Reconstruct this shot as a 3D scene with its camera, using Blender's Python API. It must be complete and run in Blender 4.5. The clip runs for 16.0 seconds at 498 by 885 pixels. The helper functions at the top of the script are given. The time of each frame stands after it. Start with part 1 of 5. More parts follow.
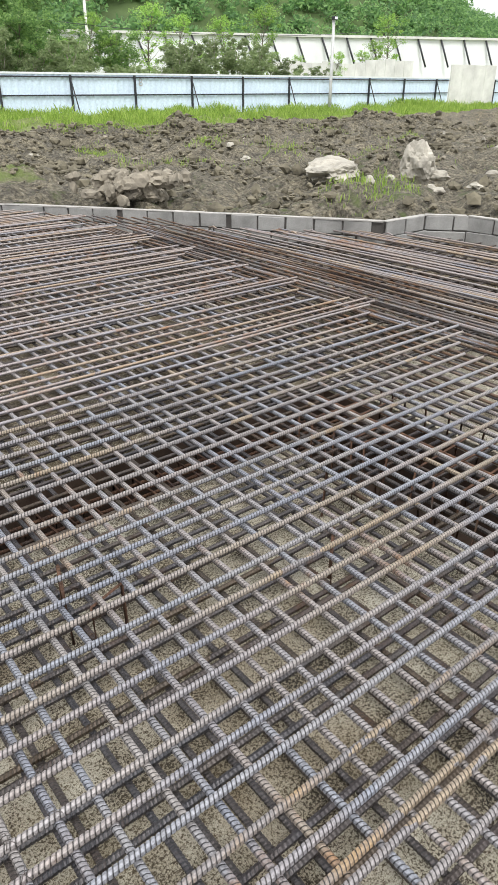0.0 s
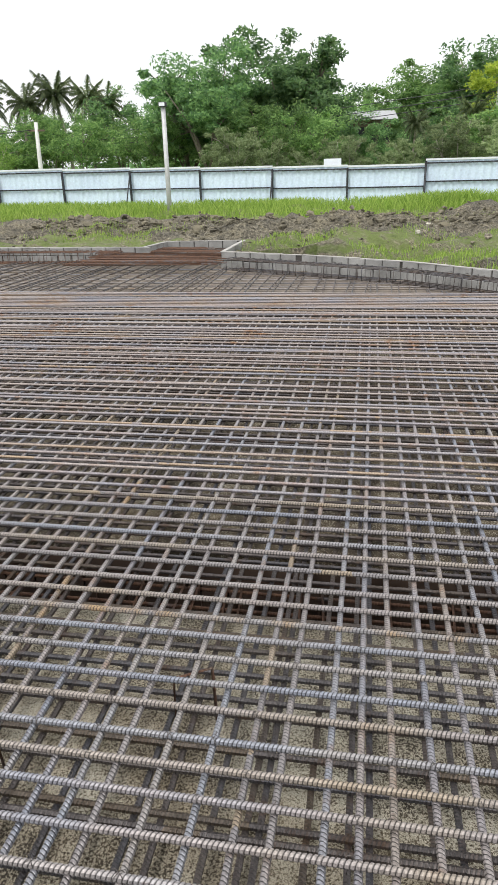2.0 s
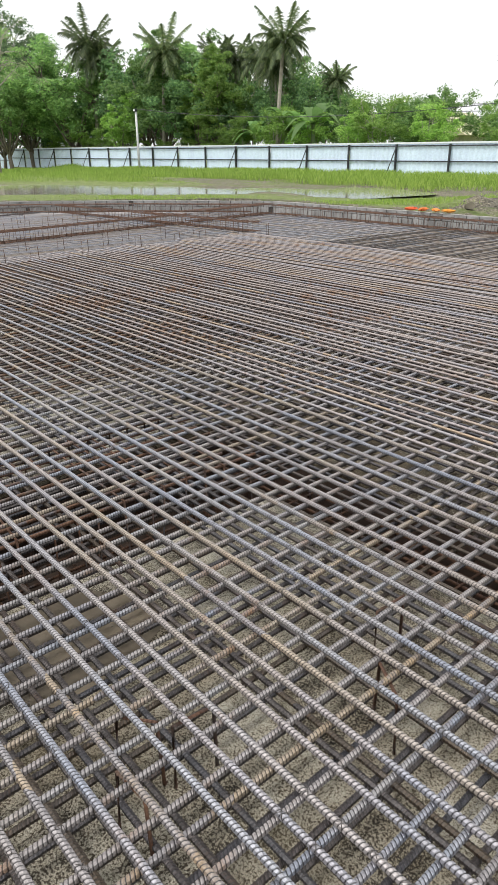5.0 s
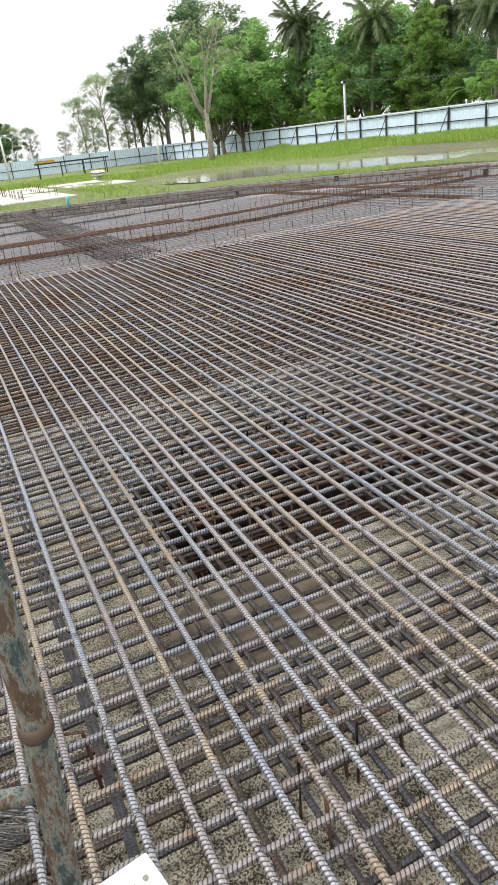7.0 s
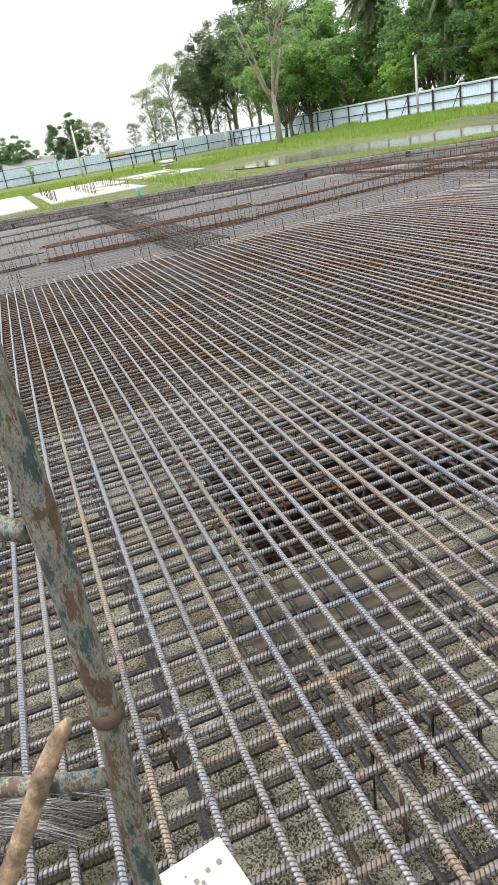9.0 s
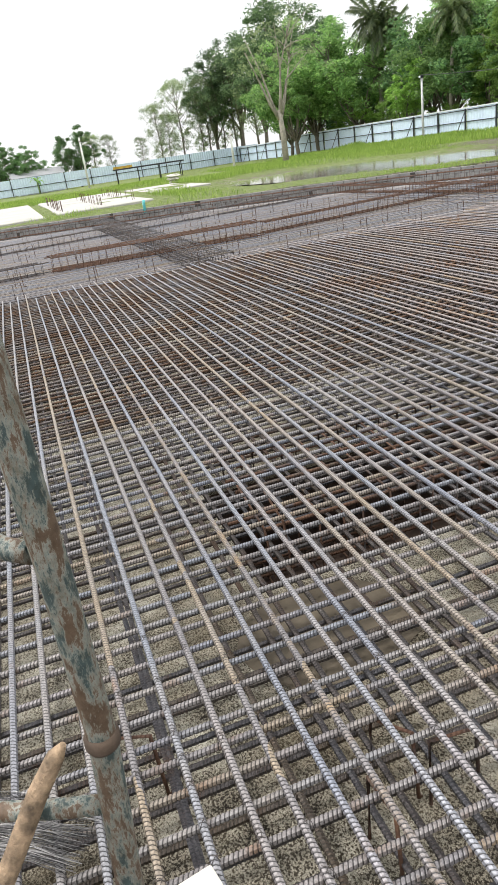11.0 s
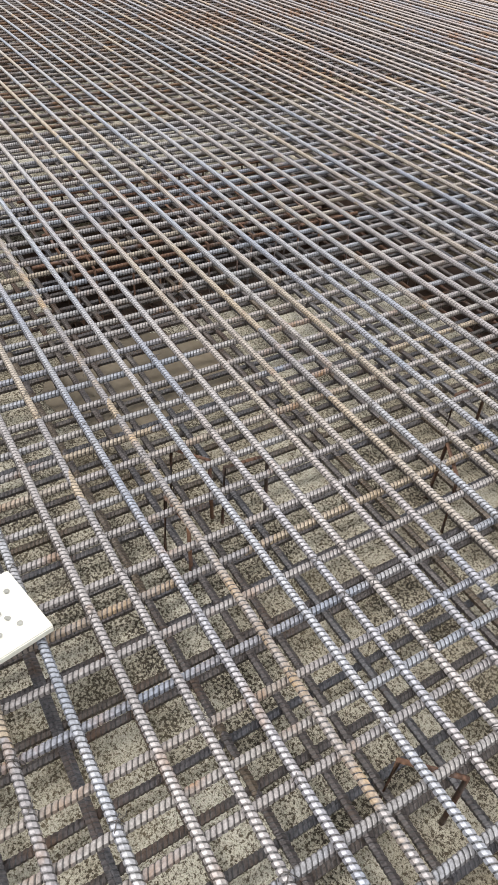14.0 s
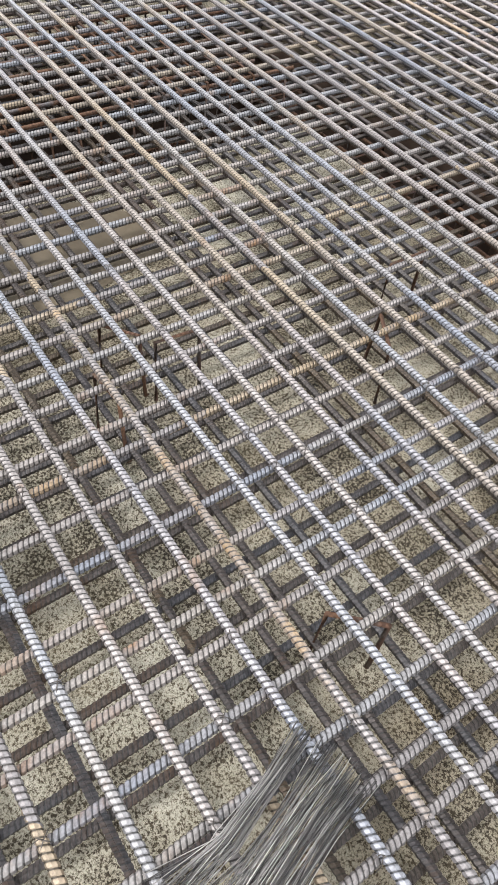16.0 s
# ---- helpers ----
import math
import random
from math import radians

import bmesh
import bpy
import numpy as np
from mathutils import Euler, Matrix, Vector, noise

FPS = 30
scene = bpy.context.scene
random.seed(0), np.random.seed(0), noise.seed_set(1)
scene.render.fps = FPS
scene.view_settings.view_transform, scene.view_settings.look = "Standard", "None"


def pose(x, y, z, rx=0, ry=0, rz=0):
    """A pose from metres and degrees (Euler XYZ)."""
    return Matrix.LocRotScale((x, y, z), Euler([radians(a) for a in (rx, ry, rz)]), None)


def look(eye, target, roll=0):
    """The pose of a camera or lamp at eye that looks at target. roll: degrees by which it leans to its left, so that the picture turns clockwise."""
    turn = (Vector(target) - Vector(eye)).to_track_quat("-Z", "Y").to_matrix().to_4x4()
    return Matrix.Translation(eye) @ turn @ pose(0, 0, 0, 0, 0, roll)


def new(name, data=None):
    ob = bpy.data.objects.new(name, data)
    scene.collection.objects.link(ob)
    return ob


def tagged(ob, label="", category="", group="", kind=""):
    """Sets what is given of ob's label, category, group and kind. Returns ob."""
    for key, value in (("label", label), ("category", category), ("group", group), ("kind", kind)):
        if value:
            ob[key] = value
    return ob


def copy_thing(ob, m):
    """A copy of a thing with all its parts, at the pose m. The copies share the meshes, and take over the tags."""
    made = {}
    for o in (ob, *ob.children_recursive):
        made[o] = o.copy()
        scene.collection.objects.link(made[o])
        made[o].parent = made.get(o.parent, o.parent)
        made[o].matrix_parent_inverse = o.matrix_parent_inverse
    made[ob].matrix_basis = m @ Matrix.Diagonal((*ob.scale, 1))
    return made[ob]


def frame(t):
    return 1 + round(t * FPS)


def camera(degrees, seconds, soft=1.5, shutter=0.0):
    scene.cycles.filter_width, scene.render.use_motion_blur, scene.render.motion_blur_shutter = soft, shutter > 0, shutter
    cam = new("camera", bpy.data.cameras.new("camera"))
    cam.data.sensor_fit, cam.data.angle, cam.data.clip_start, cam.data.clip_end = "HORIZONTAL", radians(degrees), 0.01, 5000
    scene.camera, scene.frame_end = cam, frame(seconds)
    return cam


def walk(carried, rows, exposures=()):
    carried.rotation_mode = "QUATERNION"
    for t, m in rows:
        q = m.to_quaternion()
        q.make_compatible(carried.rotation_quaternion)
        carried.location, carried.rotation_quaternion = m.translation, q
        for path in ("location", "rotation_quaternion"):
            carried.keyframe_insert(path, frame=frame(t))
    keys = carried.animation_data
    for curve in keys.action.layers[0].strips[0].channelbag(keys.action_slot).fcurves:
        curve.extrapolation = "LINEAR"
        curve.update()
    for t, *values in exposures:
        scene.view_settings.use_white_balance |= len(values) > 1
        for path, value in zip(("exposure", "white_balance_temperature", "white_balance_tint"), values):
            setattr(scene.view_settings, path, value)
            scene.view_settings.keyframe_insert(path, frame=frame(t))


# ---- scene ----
cam = camera(40.9, 16.0, soft=0.6)
PATH = [
    (0, (0.251, 0.032, 1.615), (1.359, 1.406, 0.674), 0.1),
    (0.5, (0.155, 0.05, 1.634), (0.959, 1.665, 0.77), -0.6),
    (1, (0.058, 0.041, 1.673), (0.412, 1.847, 0.891), -2.7),
    (1.5, (-0.018, 0.035, 1.667), (-0.002, 1.883, 0.903), -2.2),
    (2, (-0.087, 0.047, 1.658), (-0.418, 1.876, 0.917), -1.5),
    (2.5, (-0.15, 0.04, 1.665), (-0.711, 1.806, 0.911), -0.7),
    (3, (-0.193, 0.035, 1.66), (-1.044, 1.666, 0.874), -0.0),
    (3.5, (-0.238, 0.015, 1.666), (-1.314, 1.506, 0.879), -1.1),
    (3.7, (-0.249, 0.018, 1.656), (-1.41, 1.442, 0.866), -1.7),
    (5.8, (-0.397, 0.237, 1.627), (-1.913, 1.261, 0.818), -2.3),
    (6, (-0.396, 0.239, 1.631), (-1.966, 1.172, 0.815), -4.0),
    (6.5, (-0.404, 0.239, 1.625), (-2.035, 1.029, 0.781), -5.9),
    (7, (-0.404, 0.235, 1.627), (-2.086, 0.931, 0.799), -6.6),
    (7.5, (-0.414, 0.236, 1.623), (-2.139, 0.779, 0.768), -8.3),
    (8, (-0.427, 0.25, 1.619), (-2.157, 0.752, 0.751), -9.7),
    (8.2, (-0.419, 0.255, 1.611), (-2.163, 0.74, 0.761), -10.8),
    (10.5, (-0.442, 0.25, 1.631), (-2.202, 0.75, 0.823), -8.7),
    (11, (-0.446, 0.249, 1.628), (-2.207, 0.753, 0.826), -8.5),
    (11.5, (-0.443, 0.255, 1.625), (-2.193, 0.81, 0.833), -8.2),
    (12, (-0.434, 0.246, 1.633), (-2.164, 0.887, 0.862), -7.1),
    (12.5, (-0.434, 0.241, 1.627), (-2.136, 0.941, 0.843), -4.7),
    (13, (-0.451, 0.231, 1.573), (-2.028, 1.03, 0.637), 0.3),
    (13.5, (-0.42, 0.256, 1.505), (-1.843, 1.066, 0.357), 1.9),
    (14, (-0.401, 0.262, 1.453), (-1.64, 1.066, 0.104), 3.6),
    (14.5, (-0.395, 0.268, 1.409), (-1.445, 0.981, -0.136), 4.9),
    (15, (-0.389, 0.276, 1.41), (-1.38, 1.026, -0.157), 6.4),
    (15.5, (-0.381, 0.289, 1.417), (-1.358, 1.056, -0.15), 7.4),
    (16, (-0.373, 0.293, 1.416), (-1.304, 1.11, -0.154), 8.2),
]
walk(cam, [(t, look(eye, target, roll)) for t, eye, target, roll in PATH], [(0.0, 0.22), (1.5, 0.03), (3.5, 0.02), (7.0, 0.2), (12.5, 0.18), (14.0, 0.42), (16.0, 0.52)])

# ---- light ----
world = bpy.data.worlds.new("overcast")
scene.world = world
world.use_nodes = True
wn = world.node_tree.nodes
wl = world.node_tree.links
sky = wn.new("ShaderNodeTexSky")
sky.sky_type = "NISHITA"
sky.sun_disc = False
sky.sun_elevation = radians(58)
sky.sun_rotation = radians(200)
sky.dust_density = 4.0
cloud = wn.new("ShaderNodeMixRGB")
cloud.inputs[0].default_value = 0.88
wl.new(sky.outputs[0], cloud.inputs[1])
# overcast: the cloud is brighter overhead than at the horizon
wt = wn.new("ShaderNodeTexCoord")
ws = wn.new("ShaderNodeSeparateXYZ")
wl.new(wt.outputs["Generated"], ws.inputs[0])
wr = wn.new("ShaderNodeValToRGB")
wr.color_ramp.elements[0].position = 0.0
wr.color_ramp.elements[0].color = (0.50, 0.505, 0.51, 1)
wr.color_ramp.elements[1].position = 0.9
wr.color_ramp.elements[1].color = (1.0, 1.0, 1.0, 1)
wl.new(ws.outputs[2], wr.inputs[0])
wm = wn.new("ShaderNodeVectorMath")
wm.operation = "SCALE"
wm.inputs[3].default_value = 20.0
wl.new(wr.outputs[0], wm.inputs[0])
wl.new(wm.outputs[0], cloud.inputs[2])
wl.new(cloud.outputs[0], wn["Background"].inputs[0])
wn["Background"].inputs[1].default_value = 0.10
sun = new("sun", bpy.data.lights.new("sun", "SUN"))
sun.data.energy = 2.2
sun.data.angle = radians(20)
sun.data.color = (1.0, 0.97, 0.94)
sun.matrix_world = look((0, 0, 30), (9, 16, 0))
scene.view_settings.exposure = 0.0


# ---- materials ----
def material(name, rough=0.8, metal=0.0):
    m = bpy.data.materials.new(name)
    m.use_nodes = True
    b = m.node_tree.nodes["Principled BSDF"]
    b.inputs["Roughness"].default_value = rough
    b.inputs["Metallic"].default_value = metal
    return m, m.node_tree.nodes, m.node_tree.links, b


def ramp(nodes, stops, mode="LINEAR"):
    r = nodes.new("ShaderNodeValToRGB")
    r.color_ramp.interpolation = mode
    e = r.color_ramp.elements
    while len(e) < len(stops):
        e.new(0.5)
    for k, (p, c) in enumerate(stops):
        e[k].position = p
        e[k].color = (*c, 1)
    return r


def tex_noise(nodes, links, coord, scale, detail=6, rough=0.6):
    n = nodes.new("ShaderNodeTexNoise")
    n.inputs["Scale"].default_value = scale
    n.inputs["Detail"].default_value = detail
    n.inputs["Roughness"].default_value = rough
    links.new(coord, n.inputs["Vector"])
    return n


def mixed(nodes, links, fac, a, b, kind="MIX"):
    m = nodes.new("ShaderNodeMixRGB")
    m.blend_type = kind
    for sock, v in zip(m.inputs, (fac, a, b)):
        if isinstance(v, (int, float)):
            sock.default_value = v
        elif isinstance(v, tuple):
            sock.default_value = (*v, 1)
        else:
            links.new(v, sock)
    return m.outputs[0]


def bump(nodes, links, bsdf, height, strength=0.3, dist=0.01):
    b = nodes.new("ShaderNodeBump")
    b.inputs["Strength"].default_value = strength
    b.inputs["Distance"].default_value = dist
    links.new(height, b.inputs["Height"])
    links.new(b.outputs[0], bsdf.inputs["Normal"])


def plain(name, col, rough=0.7, metal=0.0, var=0.25, scale=3.0, bumpy=0.15, fine=40.0):
    """A paint or mineral surface with two scales of variation."""
    m, n, l, b = material(name, rough, metal)
    g = n.new("ShaderNodeNewGeometry")
    a = tex_noise(n, l, g.outputs["Position"], scale)
    f = tex_noise(n, l, g.outputs["Position"], fine)
    dark = tuple(c * (1 - var) for c in col)
    lite = tuple(min(1, c * (1 + var)) for c in col)
    r = ramp(n, [(0.3, dark), (0.7, lite)])
    l.new(a.outputs["Fac"], r.inputs[0])
    r2 = ramp(n, [(0.3, (0.8, 0.8, 0.8)), (0.7, (1.0, 1.0, 1.0))])
    l.new(f.outputs["Fac"], r2.inputs[0])
    l.new(mixed(n, l, 1.0, r.outputs[0], r2.outputs[0], "MULTIPLY"), b.inputs["Base Color"])
    bump(n, l, b, f.outputs["Fac"], bumpy, 0.01)
    return m


def steel_bar(name, ribs, rusty, tone=1.0, warm=((0.11, 0.07, 0.05), (0.18, 0.115, 0.08), (0.29, 0.18, 0.10)), tint=(0.97, 0.96)):
    """Ribbed reinforcing steel: bluish mill scale and grey, rust by bar and in stretches."""
    m, n, l, b = material(name, 0.5, 0.55)
    tc = n.new("ShaderNodeTexCoord")
    g = n.new("ShaderNodeNewGeometry")
    oi = n.new("ShaderNodeObjectInfo")
    pos = g.outputs["Position"]
    big = tex_noise(n, l, pos, 1.1, 4)
    mid = tex_noise(n, l, pos, 9.0, 5)
    fine = tex_noise(n, l, pos, 120.0, 3)
    base = ramp(n, [(0.0, (0.22, 0.215, 0.225)), (0.2, (0.30, 0.285, 0.28)), (0.4, (0.245, 0.27, 0.315)), (0.55, (0.31, 0.295, 0.28)), (0.68, (0.215, 0.24, 0.29)), (0.8, (0.28, 0.265, 0.27)), (0.92, (0.29, 0.26, 0.22)), (1.0, (0.30, 0.25, 0.185))])
    # each bar has its own tint, which drifts along its length
    drift = n.new("ShaderNodeMath")
    drift.operation = "MULTIPLY_ADD"
    drift.inputs[1].default_value = 0.7
    l.new(big.outputs["Fac"], drift.inputs[0])
    l.new(oi.outputs["Random"], drift.inputs[2])
    wrap = n.new("ShaderNodeMath")
    wrap.operation = "FRACT"
    l.new(drift.outputs[0], wrap.inputs[0])
    l.new(wrap.outputs[0], base.inputs[0])
    add = n.new("ShaderNodeMath")
    add.operation = "ADD"
    l.new(big.outputs["Fac"], add.inputs[0])
    l.new(mid.outputs["Fac"], add.inputs[1])
    rr = ramp(n, [((1.02 - rusty) / 2 + 0.22, (0, 0, 0)), ((1.02 - rusty) / 2 + 0.36, (1, 1, 1))])
    half = n.new("ShaderNodeMath")
    half.operation = "MULTIPLY"
    half.inputs[1].default_value = 0.5
    l.new(add.outputs[0], half.inputs[0])
    l.new(half.outputs[0], rr.inputs[0])
    rust = ramp(n, [(0.3, warm[0]), (0.5, warm[1]), (0.75, warm[2])])
    l.new(mid.outputs["Fac"], rust.inputs[0])
    col = mixed(n, l, rr.outputs[0], base.outputs[0], rust.outputs[0])
    fr = ramp(n, [(0.3, (0.5, 0.49, 0.48)), (0.68, (1.15, 1.15, 1.15))])
    l.new(fine.outputs["Fac"], fr.inputs[0])
    col = mixed(n, l, 0.8, col, fr.outputs[0], "MULTIPLY")
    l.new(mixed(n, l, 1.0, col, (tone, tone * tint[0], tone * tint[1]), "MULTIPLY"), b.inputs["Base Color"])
    mt = ramp(n, [(0.0, (0.38, 0.38, 0.38)), (1.0, (0.05, 0.05, 0.05))])
    l.new(rr.outputs[0], mt.inputs[0])
    l.new(mt.outputs[0], b.inputs["Metallic"])
    rg = ramp(n, [(0.0, (0.47, 0.47, 0.47)), (1.0, (0.85, 0.85, 0.85))])
    l.new(rr.outputs[0], rg.inputs[0])
    l.new(rg.outputs[0], b.inputs["Roughness"])
    if ribs:
        w = n.new("ShaderNodeTexWave")
        w.wave_type = "BANDS"
        w.bands_direction = "X"
        w.inputs["Scale"].default_value = 1 / 0.016 / 3.18
        l.new(tc.outputs["Object"], w.inputs["Vector"])
        bump(n, l, b, w.outputs["Fac"], 0.6, 0.003)
    else:
        bump(n, l, b, fine.outputs["Fac"], 0.25, 0.001)
    return m


STEEL = steel_bar("ribbed_steel", False, 0.28, 1.05)
# dark copy of the steel, standing in for shade between ribs
GROOVE = steel_bar("groove_shade", False, 0.35, 0.2)
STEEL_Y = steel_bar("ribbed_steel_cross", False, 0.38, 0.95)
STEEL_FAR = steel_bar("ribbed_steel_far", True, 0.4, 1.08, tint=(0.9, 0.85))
# rustier, and toned down to paint shade below the far x bars
STEEL_FAR_Y = steel_bar("shaded_steel_far_cross", True, 0.6, 0.55, tint=(0.9, 0.82))
# brown steel toned to a third: shade under the upper mat in its colour
STEEL_LOW = steel_bar("shaded_brown_steel", True, 0.42, 0.33, tint=(0.9, 0.86))
STEEL_BAY = steel_bar("dusty_grey_steel", True, 0.3, 0.85)
RUST = steel_bar("rusted_steel", True, 0.8, 0.6, ((0.10, 0.055, 0.036), (0.18, 0.095, 0.06), (0.27, 0.15, 0.085)))
OCHRE = ((0.17, 0.12, 0.075), (0.27, 0.195, 0.115), (0.37, 0.275, 0.16))
ORANGE = steel_bar("orange_rusted_steel", False, 0.5, 0.95, OCHRE)


def blinding_material(name, dark_shift):
    """Lean concrete: pale crust flaking off in specks over dark damp grit, with yellow-green algae."""
    m, n, l, b = material(name, 0.9)
    g = n.new("ShaderNodeNewGeometry")
    pos = g.outputs["Position"]
    big = tex_noise(n, l, pos, 0.9, 5)
    speck = tex_noise(n, l, pos, 115.0, 8, 0.75)
    mid = tex_noise(n, l, pos, 5.0, 6)
    alg = tex_noise(n, l, pos, 2.3, 5)
    crust = ramp(n, [(0.3, (0.38, 0.345, 0.265)), (0.5, (0.51, 0.48, 0.39)), (0.7, (0.63, 0.61, 0.52))])
    l.new(mid.outputs["Fac"], crust.inputs[0])
    grit = ramp(n, [(0.3, (0.025, 0.02, 0.014)), (0.7, (0.15, 0.118, 0.075))])
    l.new(mid.outputs["Fac"], grit.inputs[0])
    s = n.new("ShaderNodeMath")
    s.operation = "MULTIPLY_ADD"
    s.inputs[1].default_value = 0.22
    l.new(mid.outputs["Fac"], s.inputs[0])
    l.new(speck.outputs["Fac"], s.inputs[2])
    sr = ramp(n, [(0.572 + dark_shift, (0, 0, 0)), (0.604 + dark_shift, (1, 1, 1))])
    l.new(s.outputs[0], sr.inputs[0])
    col = mixed(n, l, sr.outputs[0], grit.outputs[0], crust.outputs[0])
    pit = tex_noise(n, l, pos, 240.0, 4, 0.8)
    pr = ramp(n, [(0.38, (0.28, 0.26, 0.22)), (0.52, (1.0, 1.0, 1.0))])
    l.new(pit.outputs["Fac"], pr.inputs[0])
    col = mixed(n, l, 1.0, col, pr.outputs[0], "MULTIPLY")
    ar = ramp(n, [(0.48, (0, 0, 0)), (0.72, (0.32, 0.32, 0.32))])
    l.new(alg.outputs["Fac"], ar.inputs[0])
    col = mixed(n, l, ar.outputs[0], col, (0.25, 0.205, 0.12))
    br = ramp(n, [(0.32, (0.66, 0.6, 0.53)), (0.54, (1.0, 1.0, 1.0))])
    l.new(big.outputs["Fac"], br.inputs[0])
    l.new(mixed(n, l, 1.0, col, br.outputs[0], "MULTIPLY"), b.inputs["Base Color"])
    bump(n, l, b, s.outputs[0], 0.7, 0.01)
    return m


BLINDING = blinding_material("lean_concrete", 0.0)
# more dark grit shows here, to paint in the shade below the farther bars
SHADED_BLINDING = blinding_material("shaded_lean_concrete", 0.09)
SMOOTH_BLINDING = plain("trowelled_concrete", (0.31, 0.29, 0.285), 0.8, 0, 0.22, 0.5, 0.2, 15)
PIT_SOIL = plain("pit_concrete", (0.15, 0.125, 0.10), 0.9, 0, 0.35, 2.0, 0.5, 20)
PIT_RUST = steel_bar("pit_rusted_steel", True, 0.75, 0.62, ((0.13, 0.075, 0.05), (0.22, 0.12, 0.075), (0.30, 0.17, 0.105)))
# brown soil, its colour lowered to carry the darkness of the pits
TRENCH = plain("shaded_trench_earth", (0.07, 0.045, 0.032), 0.9, 0, 0.35, 2.0, 0.5, 20)
BLOCK = plain("concrete_block", (0.27, 0.27, 0.262), 0.92, 0, 0.34, 2.2, 0.5, 60)
# wall core in a shade colour, so the raked joints look dark
SHADED_MORTAR = plain("mortar", (0.07, 0.065, 0.06), 0.95, 0, 0.3, 4, 0.4, 60)
MORTAR_TOP = plain("pale_mortar", (0.36, 0.35, 0.33), 0.95, 0, 0.25, 5, 0.6, 50)


def ground_material():
    m, n, l, b = material("ground", 0.95)
    g = n.new("ShaderNodeNewGeometry")
    pos = g.outputs["Position"]
    at = n.new("ShaderNodeAttribute")
    at.attribute_name = "soil"
    big = tex_noise(n, l, pos, 0.35, 5)
    mid = tex_noise(n, l, pos, 2.5, 6)
    fine = tex_noise(n, l, pos, 14.0, 6, 0.7)
    soil = ramp(n, [(0.34, (0.03, 0.027, 0.02)), (0.47, (0.12, 0.108, 0.078)), (0.6, (0.25, 0.228, 0.17)), (0.74, (0.43, 0.40, 0.32))])
    l.new(fine.outputs["Fac"], soil.inputs[0])
    dry = ramp(n, [(0.35, (0.6, 0.6, 0.63)), (0.52, (1.0, 0.99, 0.97)), (0.7, (1.5, 1.45, 1.32))])
    l.new(mid.outputs["Fac"], dry.inputs[0])
    soilc = mixed(n, l, 1.0, soil.outputs[0], dry.outputs[0], "MULTIPLY")
    grass = ramp(n, [(0.25, (0.085, 0.115, 0.03)), (0.5, (0.165, 0.215, 0.055)), (0.8, (0.28, 0.32, 0.12))])
    l.new(mid.outputs["Fac"], grass.inputs[0])
    k = n.new("ShaderNodeMath")
    k.operation = "MULTIPLY_ADD"
    k.inputs[1].default_value = 0.9
    l.new(mid.outputs["Fac"], k.inputs[0])
    l.new(at.outputs["Fac"], k.inputs[2])
    kr = ramp(n, [(0.82, (0, 0, 0)), (0.98, (1, 1, 1))])
    l.new(k.outputs[0], kr.inputs[0])
    l.new(mixed(n, l, kr.outputs[0], grass.outputs[0], soilc), b.inputs["Base Color"])
    bump(n, l, b, fine.outputs["Fac"], 1.0, 0.15)
    return m


GROUND = ground_material()
SHEET = plain("zinc_sheet", (0.68, 0.81, 0.98), 0.5, 0.0, 0.07, 0.6, 0.05, 9)
SHEET_CAP = plain("white_cap", (0.82, 0.86, 0.9), 0.5, 0.0, 0.05)
BLACK_STEEL = plain("black_painted_steel", (0.035, 0.037, 0.045), 0.55, 0.2, 0.2)
GALV = plain("galvanised_pole", (0.52, 0.53, 0.53), 0.6, 0.3, 0.15)
CONC = plain("precast_concrete", (0.7, 0.70, 0.67), 0.9, 0, 0.18, 0.8, 0.3, 20)
WHITE_WALL = plain("white_wall", (0.88, 0.90, 0.92), 0.8, 0, 0.1, 0.4)
WOOD = plain("weathered_wood", (0.2, 0.15, 0.11), 0.85, 0, 0.3)
DARK_EARTH = plain("dark_churned_earth", (0.135, 0.121, 0.085), 0.95, 0, 0.6, 2.0, 0.8, 18)
ROCK = plain("limestone", (0.37, 0.35, 0.3), 0.95, 0, 0.3, 3.0, 0.8, 18)
CLOD = plain("clay_clod", (0.24, 0.215, 0.17), 0.95, 0, 0.45, 3.0, 0.8, 18)
WHITE = plain("white_foam_board", (0.6, 0.585, 0.52), 0.75, 0, 0.06, 5, 0.2, 90)
BARK = plain("bark", (0.19, 0.165, 0.13), 0.95, 0, 0.35, 3, 0.8, 12)
PALE_BARK = plain("pale_bark", (0.34, 0.31, 0.26), 0.95, 0, 0.3, 3, 0.6, 12)


def leaf_material(name, a, b_, c):
    m, n, l, b = material(name, 0.6)
    g = n.new("ShaderNodeNewGeometry")
    oi = n.new("ShaderNodeObjectInfo")
    r = ramp(n, [(0.0, a), (0.5, b_), (1.0, c)])
    l.new(g.outputs["Random Per Island"], r.inputs[0])
    hs = n.new("ShaderNodeHueSaturation")
    mr = n.new("ShaderNodeMapRange")
    mr.inputs[3].default_value = 0.7
    mr.inputs[4].default_value = 1.3
    l.new(oi.outputs["Random"], mr.inputs[0])
    l.new(mr.outputs[0], hs.inputs["Value"])
    l.new(r.outputs[0], hs.inputs["Color"])
    l.new(hs.outputs[0], b.inputs["Base Color"])
    tr = n.new("ShaderNodeBsdfTranslucent")
    l.new(hs.outputs[0], tr.inputs[0])
    mx = n.new("ShaderNodeMixShader")
    mx.inputs[0].default_value = 0.55
    l.new(b.outputs[0], mx.inputs[1])
    l.new(tr.outputs[0], mx.inputs[2])
    l.new(mx.outputs[0], n["Material Output"].inputs[0])
    return m


